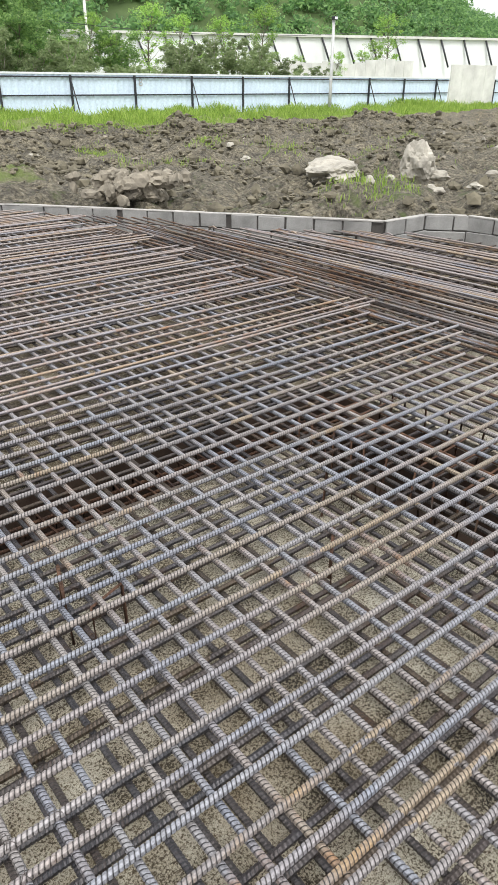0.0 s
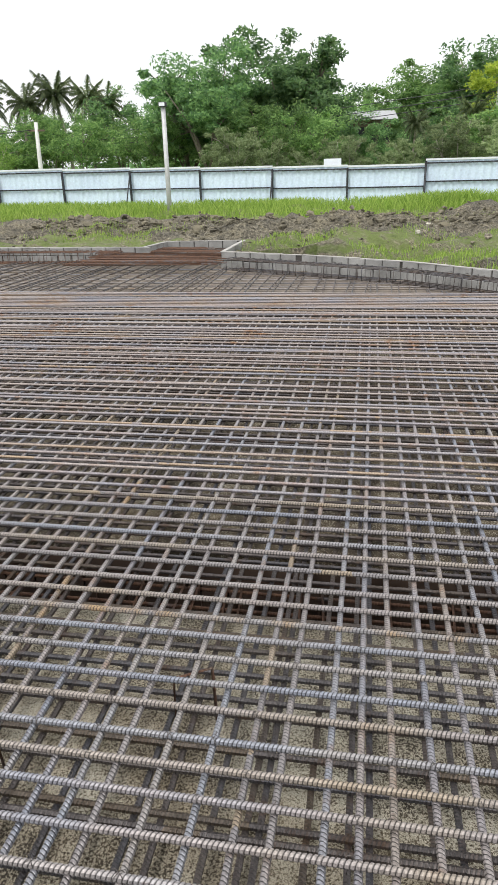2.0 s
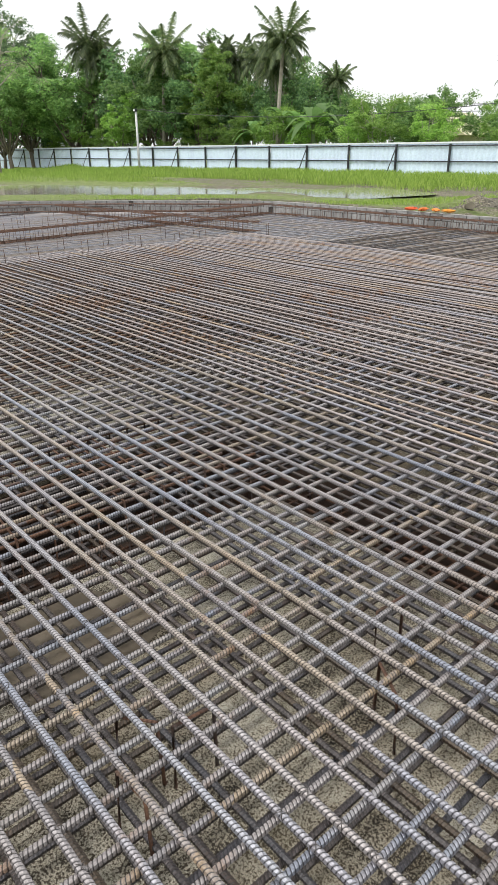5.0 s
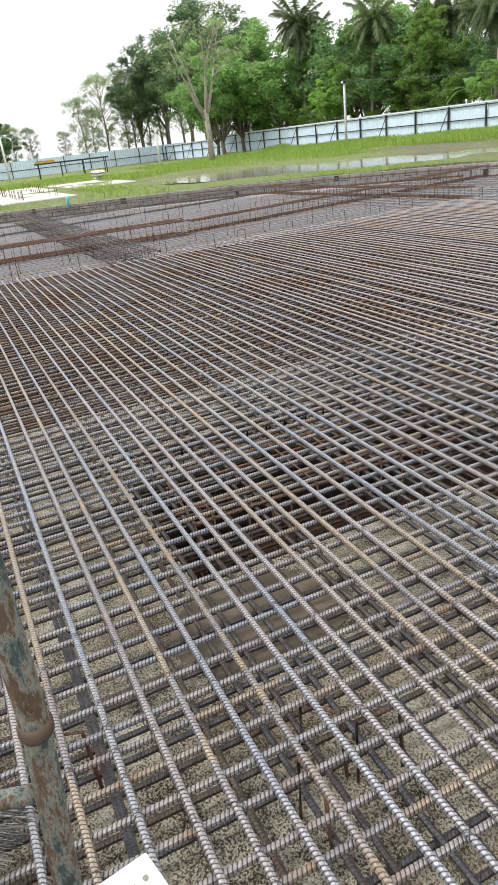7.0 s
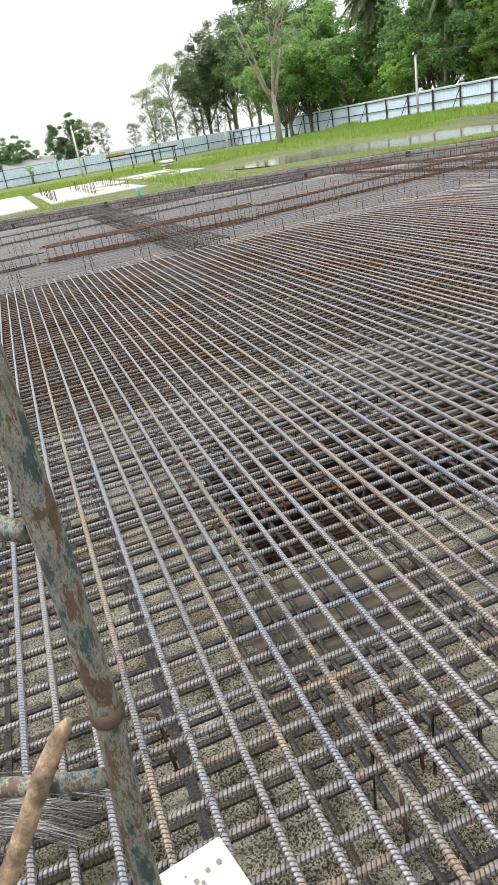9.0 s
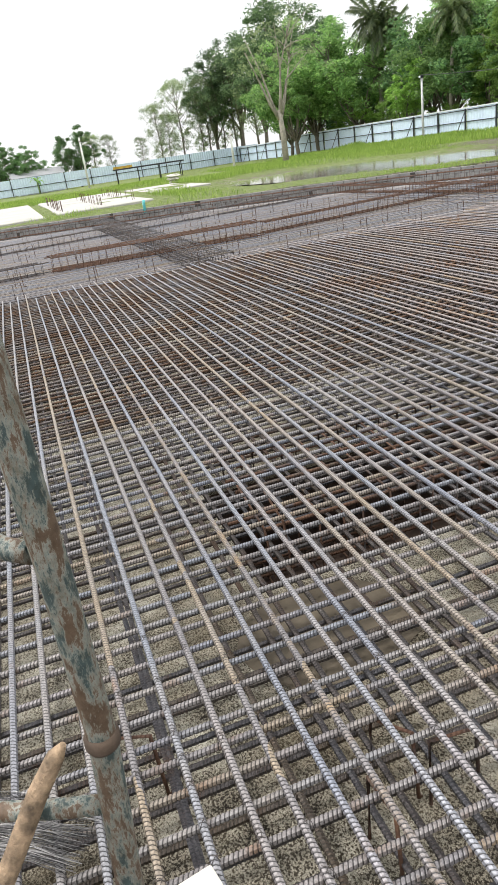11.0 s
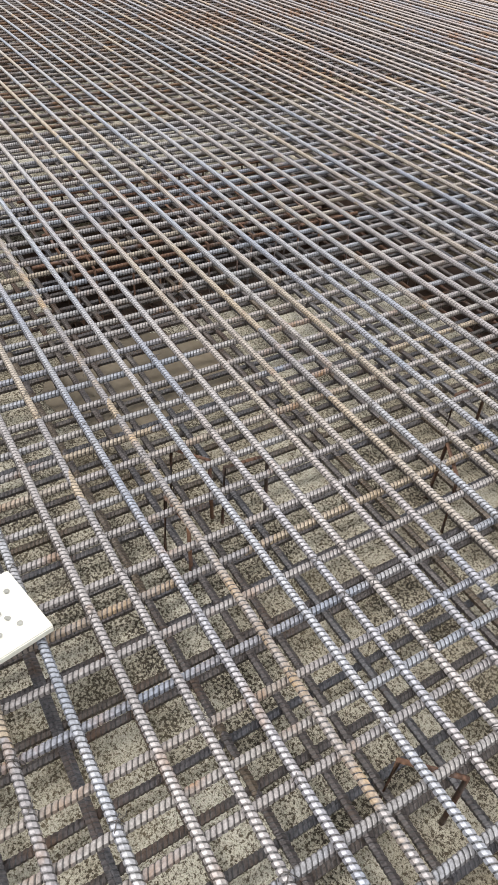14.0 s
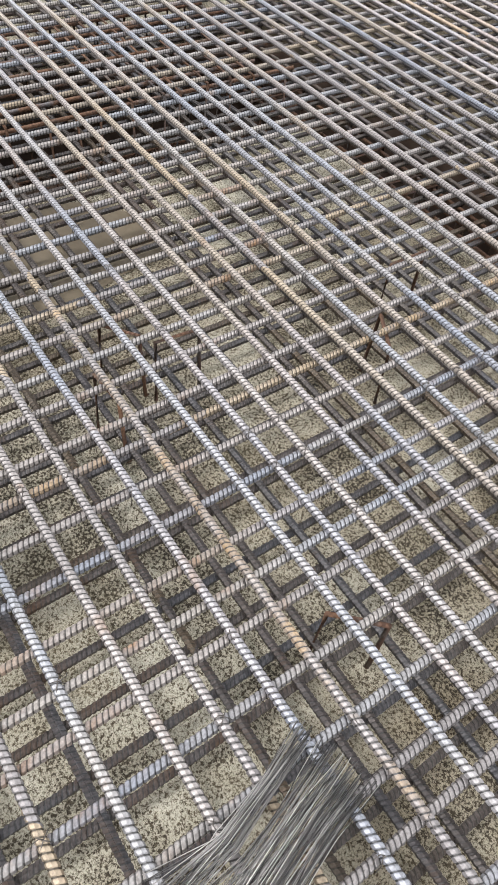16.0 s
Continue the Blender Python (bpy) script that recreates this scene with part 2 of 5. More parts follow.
LEAF = leaf_material("leaf_green", (0.10, 0.2, 0.06), (0.19, 0.34, 0.105), (0.33, 0.5, 0.16))
LEAF_DARK = leaf_material("leaf_dark", (0.08, 0.165, 0.07), (0.155, 0.29, 0.11), (0.265, 0.43, 0.155))
LEAF_LIGHT = leaf_material("leaf_light", (0.25, 0.36, 0.04), (0.40, 0.52, 0.06), (0.55, 0.64, 0.09))
LEAF_GREY = leaf_material("leaf_greygreen", (0.150, 0.206, 0.094), (0.244, 0.319, 0.150), (0.375, 0.450, 0.225))
PALM = leaf_material("palm_green", (0.065, 0.10, 0.047), (0.115, 0.165, 0.07), (0.21, 0.25, 0.105))
LEAF_BRIGHT = leaf_material("leaf_bright", (0.13, 0.26, 0.05), (0.25, 0.42, 0.09), (0.40, 0.58, 0.15))
LEAF_AIRY = leaf_material("leaf_airy", (0.05, 0.09, 0.045), (0.10, 0.165, 0.075), (0.19, 0.28, 0.12))
GRASS = leaf_material("grass_blades", (0.14, 0.235, 0.038), (0.255, 0.385, 0.068), (0.41, 0.52, 0.135))


# ---- building helpers ----
def link(name, bm, mat, parent=None, label=""):
    me = bpy.data.meshes.new(name)
    bm.to_mesh(me)
    bm.free()
    me.materials.append(mat)
    ob = new(name, me)
    if parent is not None:
        ob.parent = parent
    if label:
        ob["label"] = label
    return ob


def part(name, bm, mat, parent, label=""):
    return link(name, bm, mat, parent, label)


def raw(name, verts, faces, mat, parent=None, smooth=False):
    me = bpy.data.meshes.new(name)
    me.from_pydata(verts, [], faces)
    me.materials.append(mat)
    if smooth:
        me.polygons.foreach_set("use_smooth", [True] * len(me.polygons))
    ob = new(name, me)
    if parent is not None:
        ob.parent = parent
    return ob


def thing(name, label, category, m=None, group="", kind=""):
    ob = new(name)
    ob.empty_display_size = 0.2
    if m is not None:
        ob.matrix_basis = m
    return tagged(ob, label, category, group, kind)


def box(bm, x0, x1, y0, y1, z0, z1, m=None):
    v = [bm.verts.new(m @ Vector(p) if m is not None else p) for p in ((x0, y0, z0), (x1, y0, z0), (x1, y1, z0), (x0, y1, z0), (x0, y0, z1), (x1, y0, z1), (x1, y1, z1), (x0, y1, z1))]
    for f in ((3, 2, 1, 0), (4, 5, 6, 7), (0, 1, 5, 4), (1, 2, 6, 5), (2, 3, 7, 6), (3, 0, 4, 7)):
        bm.faces.new([v[k] for k in f])


def tube(bm, pts, radii, sides=8):
    """A swept round through points, capped."""
    rings = []
    pts = [Vector(p) for p in pts]
    if not isinstance(radii, (list, tuple)):
        radii = [radii] * len(pts)
    for k, p in enumerate(pts):
        d = (pts[min(k + 1, len(pts) - 1)] - pts[max(k - 1, 0)]).normalized()
        a = d.cross(Vector((0, 0, 1)) if abs(d.z) < 0.9 else Vector((1, 0, 0))).normalized()
        b = d.cross(a)
        rings.append([bm.verts.new(p + radii[k] * (math.cos(2 * math.pi * s / sides) * a + math.sin(2 * math.pi * s / sides) * b)) for s in range(sides)])
    for r0, r1 in zip(rings, rings[1:]):
        for s in range(sides):
            f = bm.faces.new((r0[s], r0[(s + 1) % sides], r1[(s + 1) % sides], r1[s]))
            f.smooth = True
    bm.faces.new(rings[0][::-1])
    bm.faces.new(rings[-1])


def bar_mesh(name, length, radius, mat, rib_from=0.0, rib_to=0.0, pitch=0.0135, sides=8):
    """One reinforcing bar along +x; slanted ribs stand proud between rib_from and rib_to."""
    rows = [(0.0, 0, 0)]
    x = rib_from
    if rib_to > rib_from:
        while x < rib_to:
            rows += [(x, 0, 1), (x + 0.24 * pitch, 0, 1), (x + 0.38 * pitch, 0.13, 1), (x + 0.86 * pitch, 0.13, 1)]
            x += pitch
    rows.append((length, 0, 0))
    ca = [(math.cos(2 * math.pi * s / sides), math.sin(2 * math.pi * s / sides)) for s in range(sides)]
    v, f = [], []
    for x, grow, slant in rows:
        for c, s in ca:
            side = 1.0
            r = radius * (1 + grow * side)
            v.append((x + slant * 0.4 * radius * s, r * s, r * c))
    for k in range(len(rows) - 1):
        a = k * sides
        f += [(a + s, a + sides + s, a + sides + (s + 1) % sides, a + (s + 1) % sides) for s in range(sides)]
    me = bpy.data.meshes.new(name)
    me.from_pydata(v, [], f)
    me.materials.append(mat)
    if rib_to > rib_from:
        # the shade between the ribs is put into the groove faces' colour
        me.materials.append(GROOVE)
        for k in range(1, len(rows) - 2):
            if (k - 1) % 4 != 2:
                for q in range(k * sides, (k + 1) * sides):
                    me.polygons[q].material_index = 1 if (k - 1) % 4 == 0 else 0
    if rib_to <= rib_from:
        me.polygons.foreach_set("use_smooth", [True] * len(me.polygons))
    return me


def place_bar(name, me, parent, x, y, z, rz=0.0, ry=0.0):
    ob = new(name, me)
    ob.parent = parent
    ob.matrix_basis = pose(x, y, z, 0, ry, rz)
    return ob


# ---- the raft's ground plan ----
OUTLINE = [(-29.8, -6.0), (-28.6, 0.5), (-27.5, 4.0), (-26.5, 7.2), (-24.6, 11.0), (-22.4, 14.0), (-18.6, 17.4), (-5.75, 17.0), (-5.6, 18.5), (-3.45, 18.7), (-3.45, 15.8), (-1.5, 15.0), (0.6, 13.8), (2.6, 12.0), (4.2, 10.4), (5.2, 9.1), (6.2, 7.8), (7.4, 6.05), (8.25, 6.05), (8.65, 5.6), (8.9, 3.0), (8.9, -6.0)]
EAST = OUTLINE[10:]
Z_BASE = -0.32
R_TOP = 0.0108


def east_limit(y):
    """The raft's eastern edge at y."""
    best = 8.8
    for (ax, ay), (bx, by) in zip(EAST, EAST[1:]):
        lo, hi = min(ay, by), max(ay, by)
        if lo <= y <= hi and hi > lo:
            best = ax + (bx - ax) * (y - ay) / (by - ay)
    return best


def inside(x, y, grow=0.0):
    """Whether a place lies on the raft, or within grow of it."""
    if x < -30.5 or x > 10 or y < -6 - grow or y > 19.5:
        return False
    odd = False
    near = 1e9
    for (ax, ay), (bx, by) in zip(OUTLINE, OUTLINE[1:] + OUTLINE[:1]):
        if (ay > y) != (by > y) and x < ax + (bx - ax) * (y - ay) / (by - ay):
            odd = not odd
        ux, uy = bx - ax, by - ay
        k = min(1.0, max(0.0, ((x - ax) * ux + (y - ay) * uy) / (ux * ux + uy * uy)))
        near = min(near, (ax + k * ux - x) ** 2 + (ay + k * uy - y) ** 2)
    return odd or near < grow * grow


def wet(x, y):
    """How far a place lies in the shallow water beyond the western wall."""
    u, v = (x + 29.5) * 0.86 + (y - 20.2) * 0.51, -(x + 29.5) * 0.51 + (y - 20.2) * 0.86
    return math.exp(-(v / 4.0) ** 2) * max(0.0, min(1.0, (15.0 - abs(u)) / 5.0))


# ---- ground ----
def span(parts):
    out = []
    for a, b, step in parts:
        out += list(np.arange(a, b, step))
    out.append(parts[-1][1])
    return out


def terrain_height(x, y):
    if inside(x, y, 0.1):
        return -2.2
    z = 0.05 + 0.12 * noise.noise((x * 0.08, y * 0.08, 3.0))
    if y > 30:
        z += 0.10 * min(1.0, (y - 30) / 5)
    if 10 < y < 33 and x > -14 or x > 5:
        # bulldozed earth: a ridge below the grass and clods
        d = y - (24.0 + 1.5 * noise.noise((x * 0.15, 0.3, 0)))
        amp = 1.0 if x > -4 else 0.85
        z += amp * 0.42 * math.exp(-d * d / 5.0) * (0.7 + 0.6 * noise.noise((x * 0.4, y * 0.2, 1)))
        z += amp * 0.40 * noise.fractal((x * 0.7, y * 0.8, 5), 0.75, 2.1, 5) - 0.12 * amp
    else:
        z += 0.05 * noise.fractal((x * 0.7, y * 0.7, 2), 0.9, 2.0, 3)
    if -50 < x < -10 and y < 34:
        z -= 0.55 * wet(x, y) * (0.75 + noise.noise((x * 0.2, y * 0.35, 17)))
    if x < -45:
        z -= 0.009 * min(-x - 45, 60)
    if y > 39:
        z += 0.012 * min(y - 39, 60)
    return z


def soil_amount(x, y):
    if y > 40:
        return 0.2
    s = 0.0
    if x > -14:
        if 14 < y < 27.5 + 1.2 * noise.noise((x * 0.2, 0, 8)):
            s = 0.75
            if x < 6 and y < 20:
                s = 0.42
        elif 27 < y <= 33:
            s = 0.3
        elif y <= 14:
            s = 0.62
    else:
        s = 0.26 + 0.45 * wet(x, y)
        if 25 < y < 31 and x > -40:
            s = 0.5
    if inside(x, y, 0.8):
        s = max(s, 0.5)
    return s + 0.1 * noise.noise((x * 0.2, y * 0.35, 9))


xs = span([(-1500, -300, 150), (-300, -120, 15), (-120, -40, 2.0), (-40, 40, 0.4), (40, 90, 1.5), (90, 300, 15), (300, 1500, 150)])
ys = span([(-1500, -100, 150), (-100, -8, 8), (-8, 6, 0.8), (6, 34, 0.35), (34, 60, 1.5), (60, 200, 10), (200, 1500, 150)])
gv = [(x, y, terrain_height(x, y)) for y in ys for x in xs]
nx = len(xs)
gf = [(j * nx + i, j * nx + i + 1, (j + 1) * nx + i + 1, (j + 1) * nx + i) for j in range(len(ys) - 1) for i in range(nx - 1)]
ground = raw("ground", gv, gf, GROUND, smooth=True)
ground.data.attributes.new("soil", "FLOAT", "POINT").data.foreach_set("value", [soil_amount(x, y) for x, y, z in gv])
tagged(ground, "bare churned earth and grass of a building site", "ground", kind="structure")

# ---- lean concrete under the mats, with sunken beam trenches ----
PITS = [(-4.25, -3.03, 0.95, 3.28), (-3.03, 2.65, 2.68, 3.28), (2.65, 3.6, 0.6, 3.28)]


def slab_cells():
    bx = sorted({-31.0, 9.4, -11.6} | {p for q in PITS for p in q[:2]})
    by = sorted({-6.0, 18.9} | {p for q in PITS for p in q[2:]} | {10.5})
    return bx, by


bm = bmesh.new()
nm = bmesh.new()
dm = bmesh.new()
pm = bmesh.new()
bx, by = slab_cells()
for x0, x1 in zip(bx, bx[1:]):
    for y0, y1 in zip(by, by[1:]):
        cx, cy = (x0 + x1) / 2, (y0 + y1) / 2
        if x0 < -11.6:
            continue
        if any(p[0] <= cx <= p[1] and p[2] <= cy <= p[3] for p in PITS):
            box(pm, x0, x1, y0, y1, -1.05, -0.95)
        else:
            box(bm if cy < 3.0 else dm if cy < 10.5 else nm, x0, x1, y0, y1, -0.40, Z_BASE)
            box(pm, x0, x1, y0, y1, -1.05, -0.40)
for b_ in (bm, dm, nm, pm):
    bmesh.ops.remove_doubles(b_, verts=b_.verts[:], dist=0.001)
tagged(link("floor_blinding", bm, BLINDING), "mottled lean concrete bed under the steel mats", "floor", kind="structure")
tagged(link("floor_shaded", dm, SHADED_BLINDING), "lean concrete under the farther mats, darkened with their shade", "floor", kind="structure")
tagged(link("floor_north", nm, PIT_SOIL), "dark concrete bed of the open north bay", "floor", kind="structure")
tagged(link("floor_pit", pm, TRENCH), "brown earth of the beam trenches, darkened with pit shade", "floor", kind="structure")
bm = bmesh.new()
box(bm, -31.0, -11.6, -6, 18.8, -1.0, Z_BASE - 0.03)
tagged(link("floor_west", bm, SMOOTH_BLINDING), "smooth grey lean concrete bay awaiting steel", "floor", kind="structure")

MUD = plain("smooth_brown_mud", (0.16, 0.13, 0.09), 0.6, 0, 0.2, 3.0, 0.15, 30)
bm = bmesh.new()
ring = []
for k in range(28):
    a = k * math.pi / 14
    q = 1 + 0.25 * noise.noise((math.cos(a) * 1.4, math.sin(a) * 1.4, 40))
    ring.append(bm.verts.new((-2.62 + 0.32 * q * math.cos(a), 1.1 + 0.42 * q * math.sin(a), Z_BASE + 0.004)))
bm.faces.new(ring)
tagged(link("mud_patch", bm, MUD), "smooth brown mud settled on the lean concrete", "mud", kind="structure")

# ---- block edge wall ----
bmk = bmesh.new()
box(bmk, 0.006, 0.378, -0.05, 0.05, 0.0, 0.188)
bmesh.ops.bevel(bmk, geom=bmk.edges[:], offset=0.008, segments=1, affect="EDGES")
BLOCK_ME = bpy.data.meshes.new("block")
bmk.to_mesh(BLOCK_ME)
bmk.free()
BLOCK_ME.materials.append(BLOCK)
rng = random.Random(4)
for (ax, ay), (bx_, by_) in zip(OUTLINE, OUTLINE[1:]):
    length = math.hypot(bx_ - ax, by_ - ay)
    ang = math.degrees(math.atan2(by_ - ay, bx_ - ax))
    m = pose(ax, ay, 0, 0, 0, ang)
    edge = bmesh.new()
    box(edge, 0, length, -0.028, 0.028, -0.57, 0.036)
    wall = link("wall_edge", edge, SHADED_MORTAR)
    wall.matrix_basis = m
    tagged(wall, "low edge wall of grey concrete blocks with pale mortar", "wall", kind="structure")
    cap_ = bmesh.new()
    u = 0.0
    while u < length - 0.1:
        w_ = min(rng.uniform(0.5, 1.3), length - u)
        box(cap_, u, u + w_ - 0.012, -0.048 + rng.uniform(-0.006, 0.004), 0.048, 0.036, 0.048 + rng.uniform(-0.004, 0.006))
        u += w_
    part("mortar_bed", cap_, MORTAR_TOP, wall)
    for row in range(3):
        u = -0.2 * (row % 2)
        while u < length - 0.2:
            ob = new("block", BLOCK_ME)
            ob.parent = wall
            ob.matrix_basis = pose(max(u, 0) + rng.uniform(-0.004, 0.004), rng.uniform(-0.006, 0.006), -0.55 + 0.2 * row + rng.uniform(-0.004, 0.006), rng.uniform(-1, 1), rng.uniform(-0.6, 0.6), rng.uniform(-0.8, 0.8))
            u += 0.395

# ---- steel mats ----
top_mat = thing("rebar_mat", "two-way mat of ribbed steel bars, grey with rust stretches", "rebar mat")
low_mat = thing("rebar_mat", "lower two-way mat of ribbed steel bars resting on spacers", "rebar mat")


def west_limit(y):
    return -11.4 - 0.05 * y


def bar_end(y):
    """Where the upper bars along x stop, short of the slanting edge."""
    return min(4.4 + 0.25 * math.sin(y * 7.0), east_limit(max(y, 3.0)) - 0.3)


XL = 15.0
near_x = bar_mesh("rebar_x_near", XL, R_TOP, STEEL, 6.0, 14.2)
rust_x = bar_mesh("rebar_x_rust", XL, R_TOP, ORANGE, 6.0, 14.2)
far_x = bar_mesh("rebar_x_far", XL, R_TOP, STEEL_FAR, sides=6)
rng = random.Random(11)
# bars along x, the upper layer; y of each one near the walk, then evenly on
Y_NEAR = [0.192, 0.332, 0.46, 0.581, 0.692, 0.807, 0.931, 1.054, 1.155, 1.279, 1.409, 1.509, 1.622, 1.752, 1.876, 2.01, 2.129, 2.255, 2.377, 2.492, 2.635, 2.782, 2.898, 3.034, 3.156, 3.306, 3.439, 3.566, 3.645, 3.743, 3.854, 3.972, 4.085, 4.205, 4.363]
Y_ROWS = [0.07 - 0.12 * k + rng.uniform(-0.015, 0.015) for k in range(15)] + Y_NEAR + [4.483 + 0.1195 * k + rng.uniform(-0.016, 0.016) for k in range(50)]
for y in Y_ROWS:
    xe = bar_end(y)
    x0 = west_limit(y) + rng.uniform(-0.35, 0.35)
    near = -0.6 < y < 3.4
    if near:
        ob = place_bar("rebar", rust_x if y in (0.807, 2.255) else near_x, top_mat, x0, y, -R_TOP, rng.uniform(-0.04, 0.04), rng.uniform(-0.03, 0.03))
    else:
        ob = place_bar("rebar", far_x, top_mat, x0, y, -R_TOP, rng.uniform(-0.25, 0.25), rng.uniform(-0.03, 0.03))
    ob.scale.x = (xe - ob.location.x) / XL
place_bar("rebar", bar_mesh("rebar_x_lap", 3.6, R_TOP, ORANGE, 0.05, 3.5), top_mat, 0.82, 0.605, -R_TOP, 0.6)
YL = 16.15
Y_START = -5.8
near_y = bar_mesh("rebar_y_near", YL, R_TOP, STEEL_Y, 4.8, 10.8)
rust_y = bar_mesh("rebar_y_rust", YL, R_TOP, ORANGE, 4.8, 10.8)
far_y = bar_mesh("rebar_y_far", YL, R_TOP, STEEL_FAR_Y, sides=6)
X_NEAR = [-1.37, -1.245, -1.119, -1.01, -0.902, -0.803, -0.658, -0.512, -0.4, -0.288, -0.155, -0.059, 0.052, 0.169, 0.289, 0.408, 0.529]
X_ROWS = [-1.487 - 0.1175 * k + rng.uniform(-0.02, 0.02) for k in range(85)] + X_NEAR + [0.647 + 0.1185 * k + rng.uniform(-0.02, 0.02) for k in range(74)]
for x in X_ROWS:
    ylim = 10.35
    for y in np.arange(3.0, 10.3, 0.1):
        if x > east_limit(y) - 0.3:
            ylim = y
            break
    near = -5 < x < 3.5
    if x > 5.4:
        continue
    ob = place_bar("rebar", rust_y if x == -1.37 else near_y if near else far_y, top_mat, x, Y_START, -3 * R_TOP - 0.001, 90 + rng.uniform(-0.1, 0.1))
    ob.scale.x = 1.0 if near else (ylim - Y_START) / YL
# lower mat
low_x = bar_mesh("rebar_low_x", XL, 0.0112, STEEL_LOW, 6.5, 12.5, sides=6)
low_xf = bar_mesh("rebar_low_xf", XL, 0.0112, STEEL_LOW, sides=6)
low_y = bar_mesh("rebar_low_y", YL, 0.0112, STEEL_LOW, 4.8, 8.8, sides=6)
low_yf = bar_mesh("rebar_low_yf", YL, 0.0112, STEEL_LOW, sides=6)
for k in range(-18, 80):
    y = 0.72 + 0.12 * k + rng.uniform(-0.02, 0.02)
    near = -0.4 < y < 2.6
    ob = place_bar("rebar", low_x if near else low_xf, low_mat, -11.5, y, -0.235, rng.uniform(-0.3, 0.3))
    if not near:
        ob.scale.x = (east_limit(max(y, 3.0)) - 0.25 + 11.5) / XL
for k in range(-85, 80):
    x = -1.28 + 0.12 * k + rng.uniform(-0.025, 0.025)
    near = -4 < x < 3
    ylim = 10.35
    for y in np.arange(3.0, 10.3, 0.1):
        if x > east_limit(y) - 0.3:
            ylim = y
            break
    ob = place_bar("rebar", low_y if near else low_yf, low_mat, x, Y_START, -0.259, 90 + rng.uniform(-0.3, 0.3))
    if not near:
        ob.scale.x = (ylim - Y_START) / YL

# the mats run on behind the walk
rs = random.Random(91)
for k in range(32):
    y = -1.76 - 0.12 * k + rs.uniform(-0.015, 0.015)
    place_bar("rebar", far_x, top_mat, -11.4 + rs.uniform(-0.3, 0.3), y, -R_TOP, rs.uniform(-0.1, 0.1))
    place_bar("rebar", low_xf, low_mat, -11.5, y + 0.05, -0.235, rs.uniform(-0.2, 0.2))

# lower bars alone in the bays still open to the west and north
bay = thing("rebar_mat", "single lower layer of rusty steel bars on the lean concrete", "rebar mat")
bay_y = bar_mesh("rebar_bay_y", 24.0, 0.011, STEEL_BAY, sides=6)
bay_n = bar_mesh("rebar_bay_n", 8.0, 0.011, STEEL_LOW, sides=6)
for k in range(130):
    place_bar("rebar", bay_y, bay, -27.4 + 0.122 * k + rng.uniform(-0.02, 0.02), -6, -0.30, 90 + rng.uniform(-0.2, 0.2)).scale.x = min(1.0, (22.6 - 1.5 * max(0.0, -18.8 - (-27.4 + 0.122 * k))) / 24.0)
for k in range(100):
    x = -11.0 + 0.15 * k + rng.uniform(-0.03, 0.03)
    top = 16.7 if x < -3.6 else 15.4 - 0.72 * (x + 3.5)
    if top > 10.8:
        ob = place_bar("rebar", bay_n, bay, x, 10.0, -0.25, 90 + rng.uniform(-2.5, 2.5), 0.0)
        ob.scale.x = (top - 10.0) / 8.0
bay_x = bar_mesh("rebar_bay_x", 12.0, 0.011, STEEL_BAY, sides=6)
for k in range(14):
    place_bar("rebar", bay_x, bay, -21.5 + rng.uniform(0, 1), 10.6 + 0.4 * k, -0.275, rng.uniform(-0.5, 0.5))
for k in range(12):
    y = 10.7 + 0.4 * k
    ob = place_bar("rebar", bay_x, bay, -11.5, y, -0.275, rng.uniform(-0.5, 0.5))
    ob.scale.x = (east_limit(y) - 0.4 + 11.5) / 12.0
# red-rusted close-set bars in the notch
notch = thing("rebar_bundle", "close-set bars red with rust beside the wall notch", "rebar")
notch_x = bar_mesh("rebar_notch", 3.2, 0.011, RUST, sides=6)
for k in range(56):
    place_bar("rebar", notch_x, notch, -6.7 + rng.uniform(-0.35, 0.3), 14.6 + 0.07 * k, -0.09 - 0.03 * (k % 2) + rng.uniform(-0.015, 0.015), rng.uniform(-1.2, 1.2)).scale.x = 1.0 if k < 46 else 0.72
# long loose bars along y, laid close over the slanting eastern edge
loose = thing("rebar_bundle", "long straight bars laid close together over the mat", "rebar")
loose_y = bar_mesh("rebar_loose", 11.0, R_TOP, STEEL_FAR, sides=7)
for k in range(44):
    x = 4.55 + 0.07 * k + rng.uniform(-0.03, 0.03)
    yend = min(9.6, 6.6 - (x - 7.35) * 1.17 - 0.45) + rng.uniform(-0.35, 0.1)
    ob = place_bar("rebar", loose_y, loose, x + rng.uniform(-0.2, 0.2), -2.5, R_TOP + 0.018 * (k % 3) + 0.004, 90 + rng.uniform(-1.6, 1.6), rng.uniform(0.85, 1.05))
    ob.scale.x = (yend + 2.5) / 11.0
    if k % 4 == 0:
        bm = bmesh.new()
        tube(bm, [(0, 0, 0), (0, 0.08, 0.02), (0, 0.16, 0.0), (0, 0.2, -0.07), (0, 0.18, -0.16)], 0.011, 6)
        hk = part("hook", bm, STEEL_FAR, loose)
        hk.location = (x, yend - 0.02, R_TOP + 0.02 - 0.0165 * (yend + 2.5))


